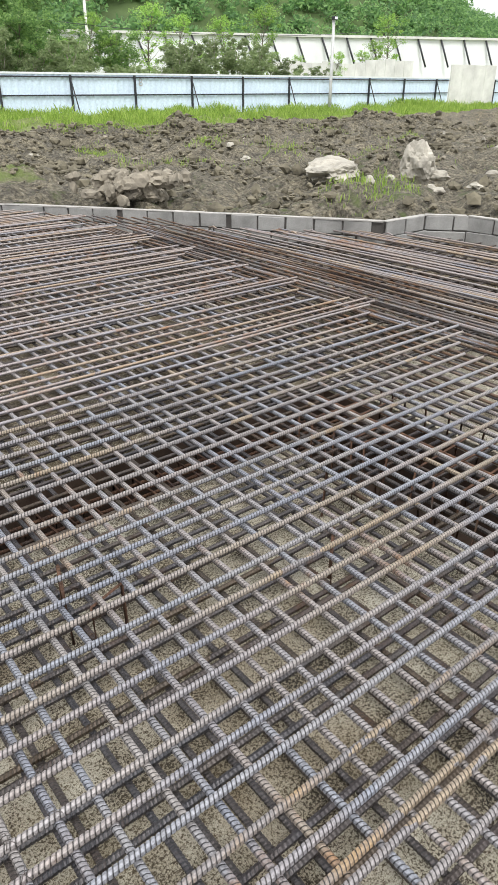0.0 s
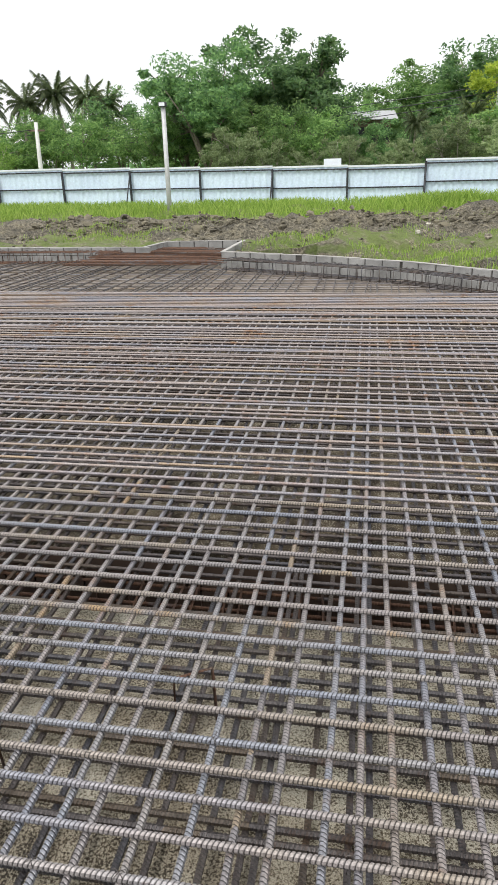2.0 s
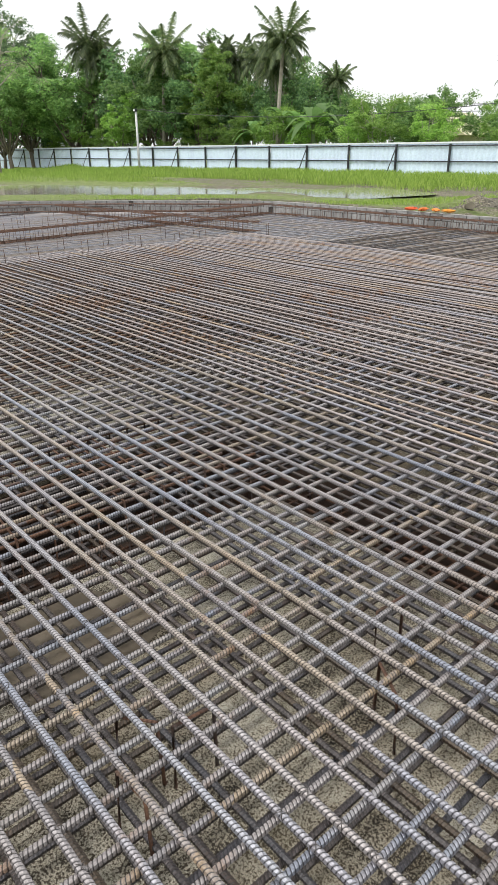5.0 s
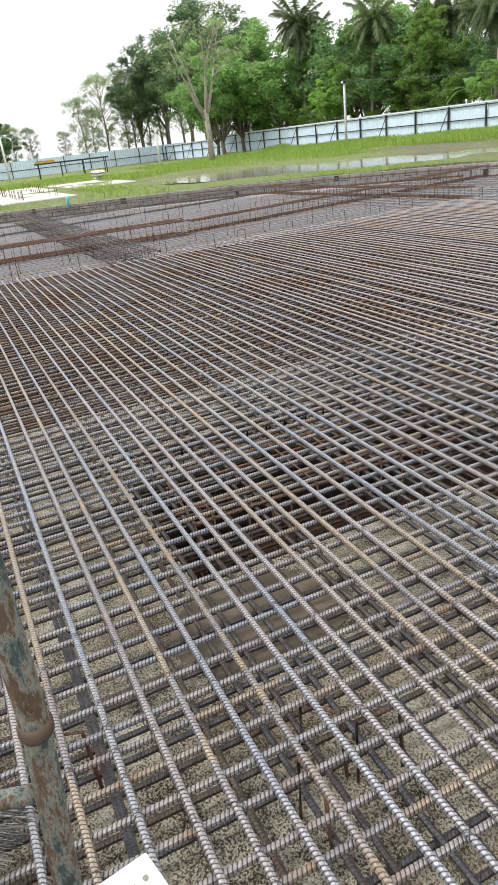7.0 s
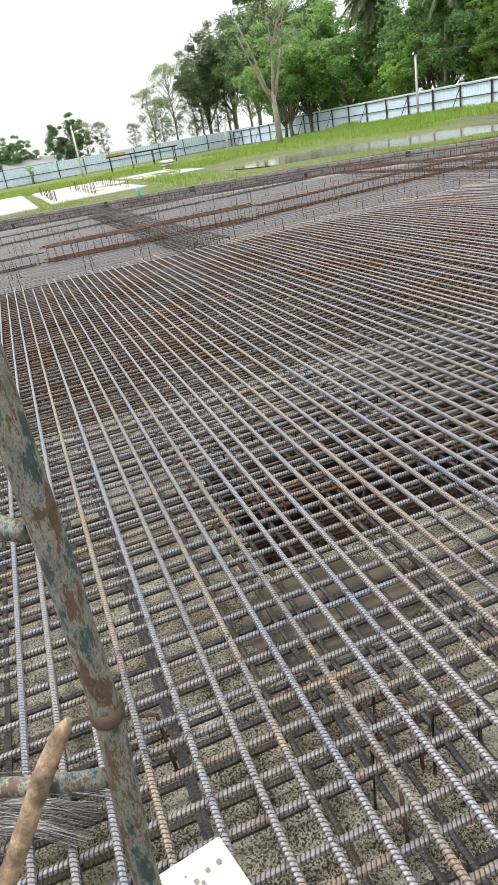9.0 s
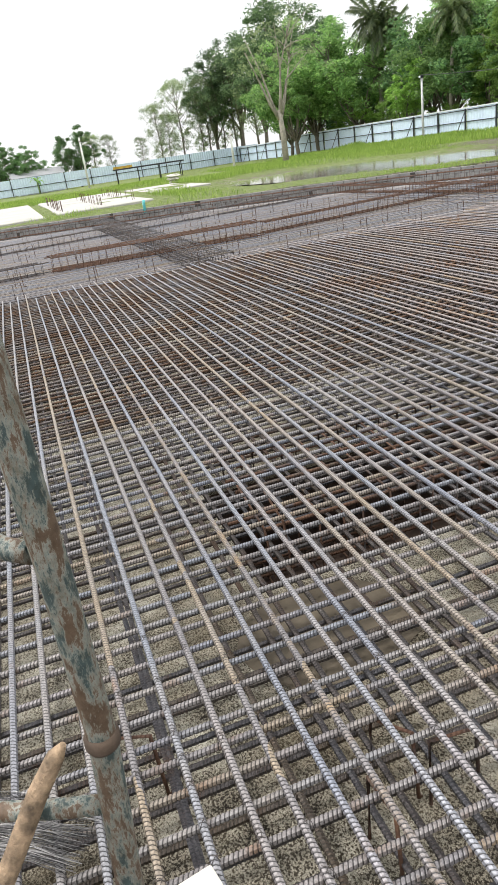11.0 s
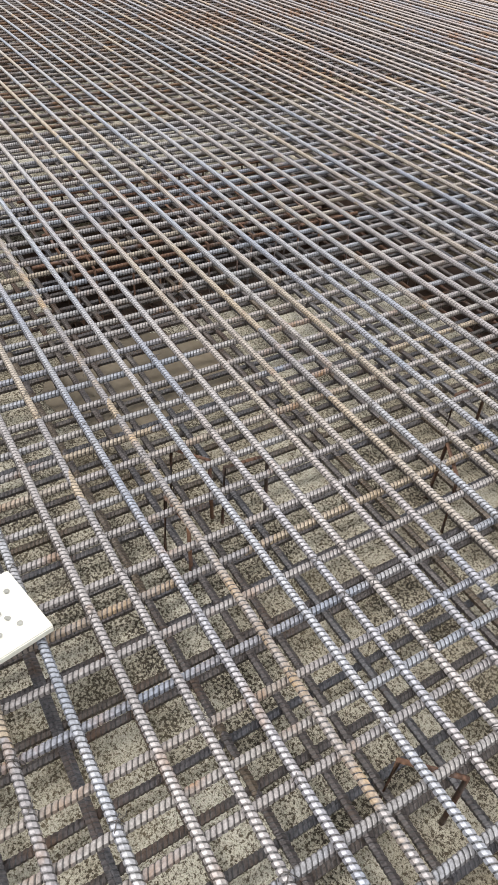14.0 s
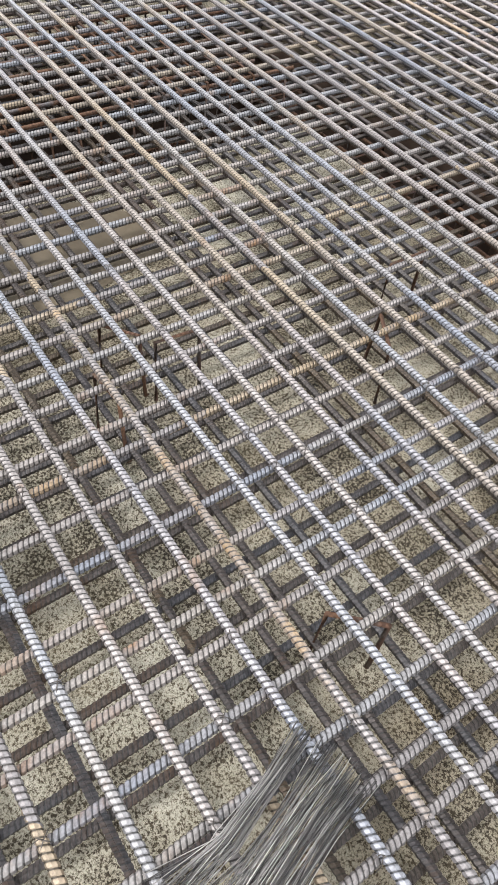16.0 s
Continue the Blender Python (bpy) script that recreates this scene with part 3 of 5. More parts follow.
# ---- beam cages of stirrups and long bars ----
def cage(x0, y0, x1, y1, width, z0, z1, step, mat, bars, label):
    length = math.hypot(x1 - x0, y1 - y0)
    ob = thing("beam_cage", label, "rebar cage", pose(x0, y0, 0, 0, 0, math.degrees(math.atan2(y1 - y0, x1 - x0))), group="beam cages")
    h = width / 2
    st = bmesh.new()
    tube(st, [(0, -h, z0), (0, -h, z1), (0, h, z1), (0, h, z0), (0, -h, z0 + 0.01)], 0.007, 5)
    me = bpy.data.meshes.new("stirrup")
    st.to_mesh(me)
    st.free()
    me.materials.append(mat)
    n = int(length / step)
    for k in range(n + 1):
        s_ = new("stirrup", me)
        s_.parent = ob
        s_.matrix_basis = pose(k * step + rng.uniform(-0.02, 0.02), 0, rng.uniform(-0.012, 0.012), 0, rng.uniform(-5, 5), rng.uniform(-5, 5))
    lb = bar_mesh("long_bar", length, 0.011, mat, sides=6)
    for k in range(bars):
        f = k / max(bars - 1, 1)
        for z in (z0 + 0.015, z1 - 0.02):
            place_bar("long_bar", lb, ob, rng.uniform(-0.15, 0.15), -h + 0.02 + (width - 0.04) * f, z, rng.uniform(-0.3, 0.3))
    return ob


cage(-4.1, 2.98, 3.5, 2.98, 0.45, -0.93, -0.5, 0.15, RUST, 5, "deep rusty beam cage sunk in the trench")
cage(-3.64, 1.05, -3.64, 2.7, 0.95, -0.93, -0.08, 0.14, PIT_RUST, 7, "rusty column-foot cage standing in the pit")
cage(3.1, 0.7, 3.1, 2.7, 0.7, -0.93, -0.1, 0.14, PIT_RUST, 6, "rusty column-foot cage standing in the pit")
cage(-16.1, 0.9, -15.9, 5.65, 0.72, -0.27, 0.06, 0.17, RUST, 6, "deep rusty beam cage of close stirrups and long bars")
cage(-15.95, 5.7, -17.1, 12.4, 0.38, -0.27, 0.0, 0.17, RUST, 3, "long narrow beam cage of rusty stirrups")
cage(-15.6, -5.0, -16.0, 0.7, 0.34, -0.27, -0.02, 0.19, STEEL_LOW, 3, "narrow beam cage running on over the bay")
cage(-11.9, 3.45, -26.3, 3.3, 0.6, -0.27, 0.02, 0.19, STEEL_LOW, 4, "cross beam cage of dark stirrups")
cage(-21.6, -4.0, -22.8, 6.5, 0.32, -0.27, -0.03, 0.19, STEEL_LOW, 3, "low beam cage over grey lean concrete")
cage(-22.85, 6.7, -23.4, 10.8, 0.32, -0.27, -0.03, 0.19, STEEL_LOW, 3, "low beam cage over grey lean concrete")
cage(-23.3, 11.5, -13.9, 12.3, 0.4, -0.27, -0.02, 0.17, RUST, 4, "beam cage of reddish bars crossing the open bay")
cage(-17.2, 12.7, -17.9, 16.5, 0.5, -0.27, 0.05, 0.14, RUST, 5, "deep red-rusted beam cage by the raft's corner")
EDGE_RUN = [(-28.6, -4.0), (-27.9, 0.6), (-26.8, 4.0), (-25.8, 7.2), (-23.9, 10.8), (-21.7, 13.6), (-18.7, 16.4)]
for (ax, ay), (bx_, by_) in zip(EDGE_RUN, EDGE_RUN[1:]):
    cage(ax, ay, bx_, by_, 0.36, -0.27, 0.0, 0.16, RUST, 4, "edge beam cage against the block wall")
cage(-17.6, 16.55, -6.1, 16.4, 0.4, -0.27, 0.02, 0.17, RUST, 4, "edge beam cage with standing stirrups by the wall")
cage(-3.1, 15.1, 0.4, 13.25, 0.4, -0.27, -0.02, 0.17, STEEL_LOW, 4, "edge beam cage following the slanting wall")
cage(0.5, 13.2, 4.0, 10.0, 0.4, -0.27, -0.02, 0.17, STEEL_LOW, 4, "edge beam cage following the slanting wall")

# chairs: bent bars that hold the upper mat apart from the lower one
ch = bmesh.new()
tube(ch, [(-0.06, -0.12, -0.3), (-0.06, -0.06, -0.29), (-0.055, -0.05, -0.02), (0.09, -0.045, 0.0), (0.10, -0.04, -0.28), (0.12, 0.05, -0.3)], 0.007, 6)
CHAIR = bpy.data.meshes.new("chair_bar")
ch.to_mesh(CHAIR)
ch.free()
CHAIR.materials.append(RUST)
for k in range(84):
    x = (-13.2, -14.4, -18.0, -19.4, -20.6, -24.4)[k % 6] + rng.uniform(-0.35, 0.35)
    y = -0.6 + (k // 6) * 0.95 + rng.uniform(-0.3, 0.3)
    if not inside(x, y) or inside(x, y) and y > 15.4 + 1.1 * (x + 21):
        continue
    c_ = new("bar_chair", CHAIR)
    c_.matrix_basis = pose(x, y, 0.0, 0, 0, rng.uniform(60, 120))
    tagged(c_, "bent rusty bar chair standing on lean concrete", "bar chair", "bar chairs")
CHAIR_SPOTS = [(-0.72, 1.0, 40), (-1.86, 0.99, 30), (-1.76, 1.1, 75), (-1.64, 0.86, 0), (-0.7, 2.0, 20), (0.9, 2.05, 70), (1.02, 1.9, 10), (-1.7, 2.05, 80), (-1.4, 1.66, 150), (1.9, 1.6, 40), (2.3, 1.9, 100), (-2.2, 0.2, 60)]
for x, y, a in CHAIR_SPOTS:
    c_ = new("bar_chair", CHAIR)
    c_.matrix_basis = pose(x, y, -0.04, 0, 0, a)
    tagged(c_, "bent rusty bar chair propping the upper mat", "bar chair", "bar chairs")

# wire ties round the crossings
tb = bmesh.new()
tube(tb, [(-0.018, -0.017, -0.036), (-0.013, -0.013, -0.006), (0.0, 0.0, 0.0022), (0.013, 0.013, -0.006), (0.018, 0.017, -0.036)], 0.0011, 4)
tube(tb, [(-0.013, 0.012, -0.008), (0.0, 0.002, 0.0035), (0.012, -0.012, -0.008)], 0.0011, 4)
tube(tb, [(0.0, 0.0, 0.003), (0.008, -0.004, 0.008), (0.02, -0.003, 0.006), (0.026, 0.004, 0.0)], 0.0010, 4)
TIE = bpy.data.meshes.new("wire_tie")
tb.to_mesh(TIE)
tb.free()
TIE.materials.append(plain("tie_steel", (0.09, 0.08, 0.075), 0.5, 0.4, 0.4, 60))
rt = random.Random(52)
ties = 0
for y in Y_NEAR:
    for x in X_NEAR + X_ROWS[:10]:
        if y < 2.3 and rt.random() < 0.42 and ties < 290:
            t_ = new("wire_tie", TIE)
            t_.parent = top_mat
            t_.matrix_basis = pose(x, y, 0.0, 0, 0, rt.choice((0, 90, 180, 270)) + rt.uniform(-15, 15))
            ties += 1

# ---- scaffold leg beside the walk ----
def peeled():
    m, n, l, b = material("peeling_green_paint", 0.6, 0.15)
    g = n.new("ShaderNodeNewGeometry")
    pos = g.outputs["Position"]
    long = n.new("ShaderNodeMapping")
    long.inputs["Scale"].default_value = (1.0, 1.0, 0.33)
    l.new(pos, long.inputs["Vector"])
    a = tex_noise(n, l, long.outputs[0], 27, 12, 0.76)
    c = tex_noise(n, l, pos, 45, 6, 0.7)
    r = ramp(n, [(0.0, (0.075, 0.05, 0.035)), (0.46, (0.14, 0.095, 0.062)), (0.485, (0.29, 0.29, 0.25)), (0.53, (0.21, 0.235, 0.21)), (0.56, (0.055, 0.085, 0.085)), (1.0, (0.085, 0.125, 0.12))])
    l.new(a.outputs["Fac"], r.inputs[0])
    r2 = ramp(n, [(0.35, (0.6, 0.55, 0.5)), (0.6, (1, 1, 1))])
    l.new(c.outputs["Fac"], r2.inputs[0])
    l.new(mixed(n, l, 1.0, r.outputs[0], r2.outputs[0], "MULTIPLY"), b.inputs["Base Color"])
    bump(n, l, b, a.outputs["Fac"], 0.5, 0.004)
    return m


PEEL = peeled()
RUSTY_PIPE = plain("rusty_pipe", (0.33, 0.235, 0.15), 0.7, 0.1, 0.75, 24, 0.6, 130)
scaffold = thing("scaffold_frame", "scaffold leg with peeling green paint and rust", "scaffold", pose(-1.349, 0.177, 0))
bm = bmesh.new()
tube(bm, [(0, -0.06, -0.3), (0, -0.03, 0.39), (0, 0.0, 0.757), (0, 0.003, 1.1), (0, 0.0, 1.45), (0, 0.0, 2.1)], 0.0255, 20)
part("upright", bm, PEEL, scaffold)
bm = bmesh.new()
tube(bm, [(0, -0.001, 0.743), (0, -0.001, 0.75), (0, 0.0, 0.768), (0, 0.0, 0.775)], [0.0265, 0.0305, 0.0305, 0.0265], 20)
part("weld_collar", bm, plain("dark_weld", (0.10, 0.07, 0.05), 0.85, 0.1, 0.4, 30), scaffold, "rusted weld collar")
for run in ([(-0.012, -0.03, 0.6), (-0.035, -0.1, 0.6), (-0.09, -0.235, 0.6), (-0.24, -0.6, 0.6)], [(-0.012, -0.02, 1.13), (-0.05, -0.06, 1.13), (-0.103, -0.09, 1.13), (-0.45, -0.36, 1.13)]):
    bm = bmesh.new()
    tube(bm, run, 0.018, 14)
    part("cross_tube", bm, PEEL, scaffold)
bm = bmesh.new()
tube(bm, [(-0.024, -0.066, 0.752), (-0.027, -0.084, 0.73), (-0.028, -0.133, 0.66), (-0.011, -0.206, 0.55), (0.03, -0.37, 0.31)], [0.006, 0.016, 0.019, 0.019, 0.019], 14)
part("diagonal_brace", bm, RUSTY_PIPE, scaffold, "rust-brown diagonal brace tube")

# ---- white offcut board and tie wire on the mat ----
bm = bmesh.new()
corner = [(-1.37, 0.365), (-1.585, 0.315), (-1.55, 0.112), (-1.33, 0.162)]
v0 = [bm.verts.new((x, y, 0.002)) for x, y in corner]
v1 = [bm.verts.new((x, y, 0.024)) for x, y in corner]
bm.faces.new(v0[::-1])
bm.faces.new(v1)
for k in range(4):
    bm.faces.new((v0[k], v0[(k + 1) % 4], v1[(k + 1) % 4], v1[k]))
bmesh.ops.recalc_face_normals(bm, faces=bm.faces)
bmesh.ops.bevel(bm, geom=bm.edges[:], offset=0.003, segments=2, affect="EDGES")
bo = link("board_offcut", bm, WHITE)
tagged(bo, "white board offcut with grey smudges lying on the mat", "board")
SMUDGE = plain("grey_smudge", (0.22, 0.22, 0.20), 0.8)
for k in range(16):
    bm = bmesh.new()
    bmesh.ops.create_circle(bm, cap_ends=True, segments=7, radius=rng.uniform(0.003, 0.009))
    part("smudge", bm, SMUDGE, bo).matrix_basis = pose(-1.39 - rng.random() * 0.14, 0.18 + rng.random() * 0.13, 0.0262 + 0.0002 * k)

WIRE, wn_, wl_, wb_ = material("tie_wire", 0.35, 0.5)
wg_ = wn_.new("ShaderNodeNewGeometry")
wr_ = ramp(wn_, [(0.0, (0.03, 0.03, 0.032)), (0.55, (0.14, 0.135, 0.135)), (0.85, (0.42, 0.41, 0.40)), (1.0, (0.62, 0.6, 0.57))])
wl_.new(wg_.outputs["Random Per Island"], wr_.inputs[0])
wl_.new(wr_.outputs[0], wb_.inputs["Base Color"])


def wire_bundle(x, y, ang, seed, count):
    r = random.Random(seed)
    bm = bmesh.new()
    for k in range(count):
        a, b = (r.uniform(-0.085, 0.03) if r.random() < 0.68 else r.uniform(0.05, 0.085)), r.gauss(0, 0.006)
        z = 0.012 + abs(r.gauss(0, 0.02))
        l0, l1 = -0.22 + r.uniform(-0.03, 0.03), 0.15 + r.uniform(-0.03, 0.04)
        fan = 1.35 * a + r.gauss(0, 0.018)
        tube(bm, [(l0, fan + r.gauss(0, 0.006), max(0.004, z * 0.5)), (-0.08, a + b, z + 0.012), (0.05, a, z + 0.008), (l1, a * 1.1 + r.gauss(0, 0.006), 0.006 + z * 0.5)], 0.0008, 4)
    ob = link("tie_wire_bundle", bm, WIRE)
    ob.matrix_basis = pose(x, y, 0.0, 0, 0, ang)
    return tagged(ob, "loose bundle of thin dark tie wire lying on the bars", "tie wire", kind="stuff")


wire_bundle(-0.425, 0.555, 106, 5, 190)
wire_bundle(-1.88, -0.12, 60, 6, 180)

# ---- site fence ----
POST_PITCH = 3.95
FENCE_Y = 38.0


def fence_top(x):
    if x > 2.4:
        return 2.2
    if x > -21.3:
        return 1.98 + 0.014 * max(0, -x)
    if x > -86.3:
        return 2.1
    return 1.86 - 0.008 * (-x - 86.3)


def corrugated(bm, x0, x1, z0, z1):
    n = int((x1 - x0) / 0.09)
    prev = None
    for k in range(n + 1):
        x = x0 + (x1 - x0) * k / n
        y = 0.018 * (1 if k % 4 < 2 else -1)
        pair = (bm.verts.new((x, y, z0)), bm.verts.new((x, y, z1)))
        if prev:
            bm.faces.new((prev[0], pair[0], pair[1], prev[1]))
        prev = pair


fence = thing("site_fence", "white corrugated zinc hoarding on black steel posts", "fence", pose(0, FENCE_Y, 0))
rng = random.Random(7)
bays = [(2.6 + POST_PITCH * k, 2.6 + POST_PITCH * (k + 1)) for k in range(-42, 12)] + [(50.0, 51.7)] + [(58.1 + POST_PITCH * k, 58.1 + POST_PITCH * (k + 1)) for k in range(5)]
for k, (x0, x1) in enumerate(bays):
    zt = fence_top((x0 + x1) / 2)
    zb = zt - 2.05
    bm = bmesh.new()
    corrugated(bm, x0, x1, zb, zt)
    sh = part("sheet", bm, SHEET, fence)
    bm = bmesh.new()
    box(bm, x0, x1, -0.05, 0.05, zt - 0.02, zt + 0.07)
    part("cap", bm, SHEET_CAP, fence, "white folded metal capping")
    bm = bmesh.new()
    box(bm, x0 - 0.05, x0 + 0.05, -0.16, -0.06, zb - 0.25, zt - 0.04)
    part("post", bm, BLACK_STEEL, fence, "black steel post")
    for zz in (zt - 0.14, zt - 1.02):
        bm = bmesh.new()
        box(bm, x0 + 0.05, x1 - 0.05, -0.10, -0.05, zz - 0.035, zz + 0.035)
        part("rail", bm, BLACK_STEEL, fence, "black steel rail")
    if k % 2 == 0:
        bm = bmesh.new()
        tube(bm, [(x0, -0.15, zt - 0.25), (x0 - 0.05, -1.1, zb - 0.1)], 0.035, 6)
        part("brace", bm, BLACK_STEEL, fence, "black raking brace")


# a figure sprayed on one sheet
fc = bpy.data.curves.new("painted_mark", "FONT")
fc.body = "8"
fc.size = 0.6
fc.extrude = 0.002
fc.materials.append(GALV)
mark = new("painted_mark", fc)
mark.parent = fence
mark.matrix_basis = pose(22.63, -0.03, 1.62, 90, 0, 0)

# ---- lamp posts and line poles ----
def lamp_post(x, y, h, tilt):
    ob = thing("lamp_post", "plain galvanised lamp post with a small floodlight", "lamp post", pose(x, y, 0, 0, tilt, 0), group="lamp posts")
    bm = bmesh.new()
    tube(bm, [(0, 0, -0.3), (0, 0, 1.5), (0, 0, h)], [0.115, 0.11, 0.1], 12)
    part("pole", bm, GALV, ob)
    bm = bmesh.new()
    box(bm, -0.16, 0.16, -0.2, 0.08, h, h + 0.2)
    bmesh.ops.bevel(bm, geom=bm.edges[:], offset=0.03, segments=1, affect="EDGES")
    hd = part("floodlight", bm, BLACK_STEEL, ob, "dark floodlight head")
    bm = bmesh.new()
    box(bm, -0.13, 0.13, -0.215, -0.205, h + 0.03, h + 0.17)
    part("lens", bm, SHEET_CAP, hd)


lamp_post(37.2, 37.0, 5.5, 0)
lamp_post(-9.35, 32.0, 4.6, 0)
lamp_post(-57.0, 36.6, 5.0, 0)


def line_pole(x, y, h, r, label):
    ob = thing("utility_pole", label, "pole", pose(x, y, 0, 0, random.Random(int(x)).uniform(-1.5, 1.5), 0), group="utility poles")
    bm = bmesh.new()
    tube(bm, [(0, 0, -0.4), (0, 0, h * 0.5), (0, 0, h)], [r * 1.2, r, r * 0.8], 10)
    part("pole", bm, CONC, ob)
    bm = bmesh.new()
    box(bm, -0.5, 0.5, -0.05, 0.05, h - 0.5, h - 0.4)
    part("crossarm", bm, WOOD, ob)


line_pole(7.7, 49.4, 7.2, 0.17, "grey concrete line pole among trees")
line_pole(-20.4, 42.0, 5.0, 0.13, "slim grey pole behind the hoarding")
line_pole(-89.8, 10.5, 5.4, 0.12, "slim leaning pole by the far fence")
line_pole(-71.7, 23.5, 3.4, 0.11, "short wooden pole in the grass")
line_pole(22.0, 62.0, 8.6, 0.15, "tall grey street pole below the hill")
line_pole(33.0, 64.0, 8.8, 0.15, "tall grey street pole below the hill")

CABLE = plain("black_cable", (0.05, 0.05, 0.055), 0.6)
for i, (a, b, sag) in enumerate([((7.7, 49.4, 6.7), (-58, 52, 7.0), 2.0), ((7.7, 49.4, 6.3), (-58, 52, 6.6), 2.1), ((7.7, 49.4, 5.9), (-58, 52, 6.1), 2.0), ((7.7, 49.4, 6.7), (60, 56, 6.6), 1.2), ((-56.5, 36.2, 5.2), (-20.4, 42.0, 4.6), 0.9)]):
    bm = bmesh.new()
    pts = [Vector(a).lerp(Vector(b), t / 24) - Vector((0, 0, sag * 4 * (t / 24) * (1 - t / 24))) for t in range(25)]
    tube(bm, pts, 0.022, 4)
    tagged(link("overhead_cable", bm, CABLE), "thin black sagging overhead cable", "cable", "overhead cables")


# ---- rocks and clods ----
def lump(name, label, cat, x, y, z, sx, sy, sz, seed, mat, sub=3, group=""):
    bm = bmesh.new()
    bmesh.ops.create_icosphere(bm, subdivisions=sub, radius=1)
    for v in bm.verts:
        d = v.co.normalized()
        k = 1 + (0.55 if sub == 2 else 0.32) * noise.fractal(d * 1.6 + Vector((seed * 3.1, 0, 0)), 0.8, 2.1, 4)
        v.co = Vector((round(d.x * k * 3) / 3 * 0.35 + d.x * k * 0.65, d.y * k, d.z * k * (0.8 if d.z < 0 else 1)))
        v.co = Vector((v.co.x * sx, v.co.y * sy, v.co.z * sz))
    ob = link(name, bm, mat)
    ob.matrix_basis = pose(x, y, z, 0, 0, seed * 40)
    return tagged(ob, label, cat, group)


lump("boulder", "large pale flat limestone slab on churned earth", "rock", 10.3, 9.9, 0.15, 0.95, 0.5, 0.24, 1, ROCK, 4)
lump("boulder", "upright pale limestone block on churned earth", "rock", 11.4, 8.75, 0.28, 0.34, 0.3, 0.42, 2, ROCK, 4)
lump("boulder", "small pale limestone lump", "rock", 11.7, 8.45, 0.1, 0.22, 0.16, 0.12, 3, ROCK)
rng = random.Random(21)
for k in range(85):
    lump("clod", "dry brown clay clod in a tipped heap", "clod", 5.9 + rng.gauss(0, 0.4), 9.9 + rng.gauss(0, 0.4), 0.08 + rng.uniform(0, 0.3), rng.uniform(0.06, 0.15), rng.uniform(0.06, 0.13), rng.uniform(0.06, 0.14), rng.uniform(0, 9), CLOD, 2, "clay clods")
for k in range(70):
    x, y = rng.uniform(-3, 24), rng.uniform(10, 31)
    if not inside(x, y, 0.8) and y > 3:
        lump("stone", "small stone half sunk in churned earth", "stone", x, y, terrain_height(x, y) + 0.03, rng.uniform(0.04, 0.14), rng.uniform(0.04, 0.12), rng.uniform(0.03, 0.09), rng.uniform(0, 9), CLOD if k % 3 else ROCK, 2, "scattered stones")
for k in range(26):
    x, y = rng.uniform(9.2, 15), rng.uniform(5.6, 9.6)
    lump("stone", "pale rubble stone on gravelly earth", "stone", x, y, terrain_height(x, y) + 0.02, rng.uniform(0.05, 0.2), rng.uniform(0.05, 0.16), rng.uniform(0.04, 0.1), rng.uniform(0, 9), ROCK, 2, "scattered stones")

# churned lumps all over the bulldozed strip
ico = bmesh.new()
bmesh.ops.create_icosphere(ico, subdivisions=1, radius=1)
iv = [v.co.copy() for v in ico.verts]
fi = [tuple(v.index for v in f.verts) for f in ico.faces]
ico.free()
lv, lf = [], []
rl = random.Random(77)
while len(lf) < 15000 * len(fi):
    x, y = rl.uniform(-12, 30), rl.uniform(5, 32)
    w = noise.noise((x * 0.35, y * 0.5, 6)) + (0.45 if 20 < y < 26 else 0.12 if y < 26 else -0.5)
    if inside(x, y, 0.5) or rl.random() > w or (x < 4 and y < 21.5 and rl.random() < 0.85):
        continue
    z = terrain_height(x, y)
    q = rl.uniform(0.018, 0.07) * (2.2 if rl.random() < 0.12 else 1)
    a, b_, c = q * rl.uniform(0.7, 1.4), q * rl.uniform(0.7, 1.4), q * rl.uniform(0.5, 0.9)
    n0 = len(lv)
    for d in iv:
        k = 1 + rl.uniform(-0.48, 0.4)
        lv.append((x + d.x * a * k, y + d.y * b_ * k, z + d.z * c * k + 0.3 * c))
    lf += [tuple(n0 + i for i in f) for f in fi]
tagged(raw("earth_lumps", lv, lf, DARK_EARTH), "churned lumps of brown earth", "earth", kind="stuff")

# ---- things beyond the far edge ----
PALE_SLAB = plain("pale_concrete_slab", (0.46, 0.445, 0.41), 0.85, 0, 0.15, 0.6, 0.2)
for x0, x1, y0, y1 in ((-50.0, -31.2, -7.0, 1.7), (-49.5, -40.8, 2.3, 7.2), (-40.5, -32.2, 2.3, 6.6), (-48.0, -38.6, 7.9, 11.2)):
    bm = bmesh.new()
    box(bm, x0, x1, y0, y1, -0.2, 0.10)
    bmesh.ops.bevel(bm, geom=bm.edges[:], offset=0.03, segments=1, affect="EDGES")
    tagged(link("concrete_slab", bm, PALE_SLAB), "pale cast concrete slab with starter bars, edged by grass", "slab", "cast slabs")
st = bmesh.new()
for k in range(60):
    x, y = -44.5 + rng.uniform(0, 11), 2.6 + rng.choice((0, 1.8, 3.4)) + rng.uniform(-0.1, 0.1)
    tube(st, [(x, y, 0.0), (x + rng.uniform(-0.03, 0.03), y, 0.55)], 0.012, 5)
tagged(link("starter_bars", st, RUST), "short starter bars standing out of the slabs", "rebar", kind="stuff")
bm = bmesh.new()
tube(bm, [(-27.0, 5.15, -0.1), (-27.0, 5.15, 0.2), (-27.0, 5.17, 0.36)], 0.055, 12)
tagged(link("pipe_stub", bm, plain("turquoise_pvc", (0.12, 0.5, 0.5), 0.4)), "turquoise plastic pipe stub at the wall", "pipe")
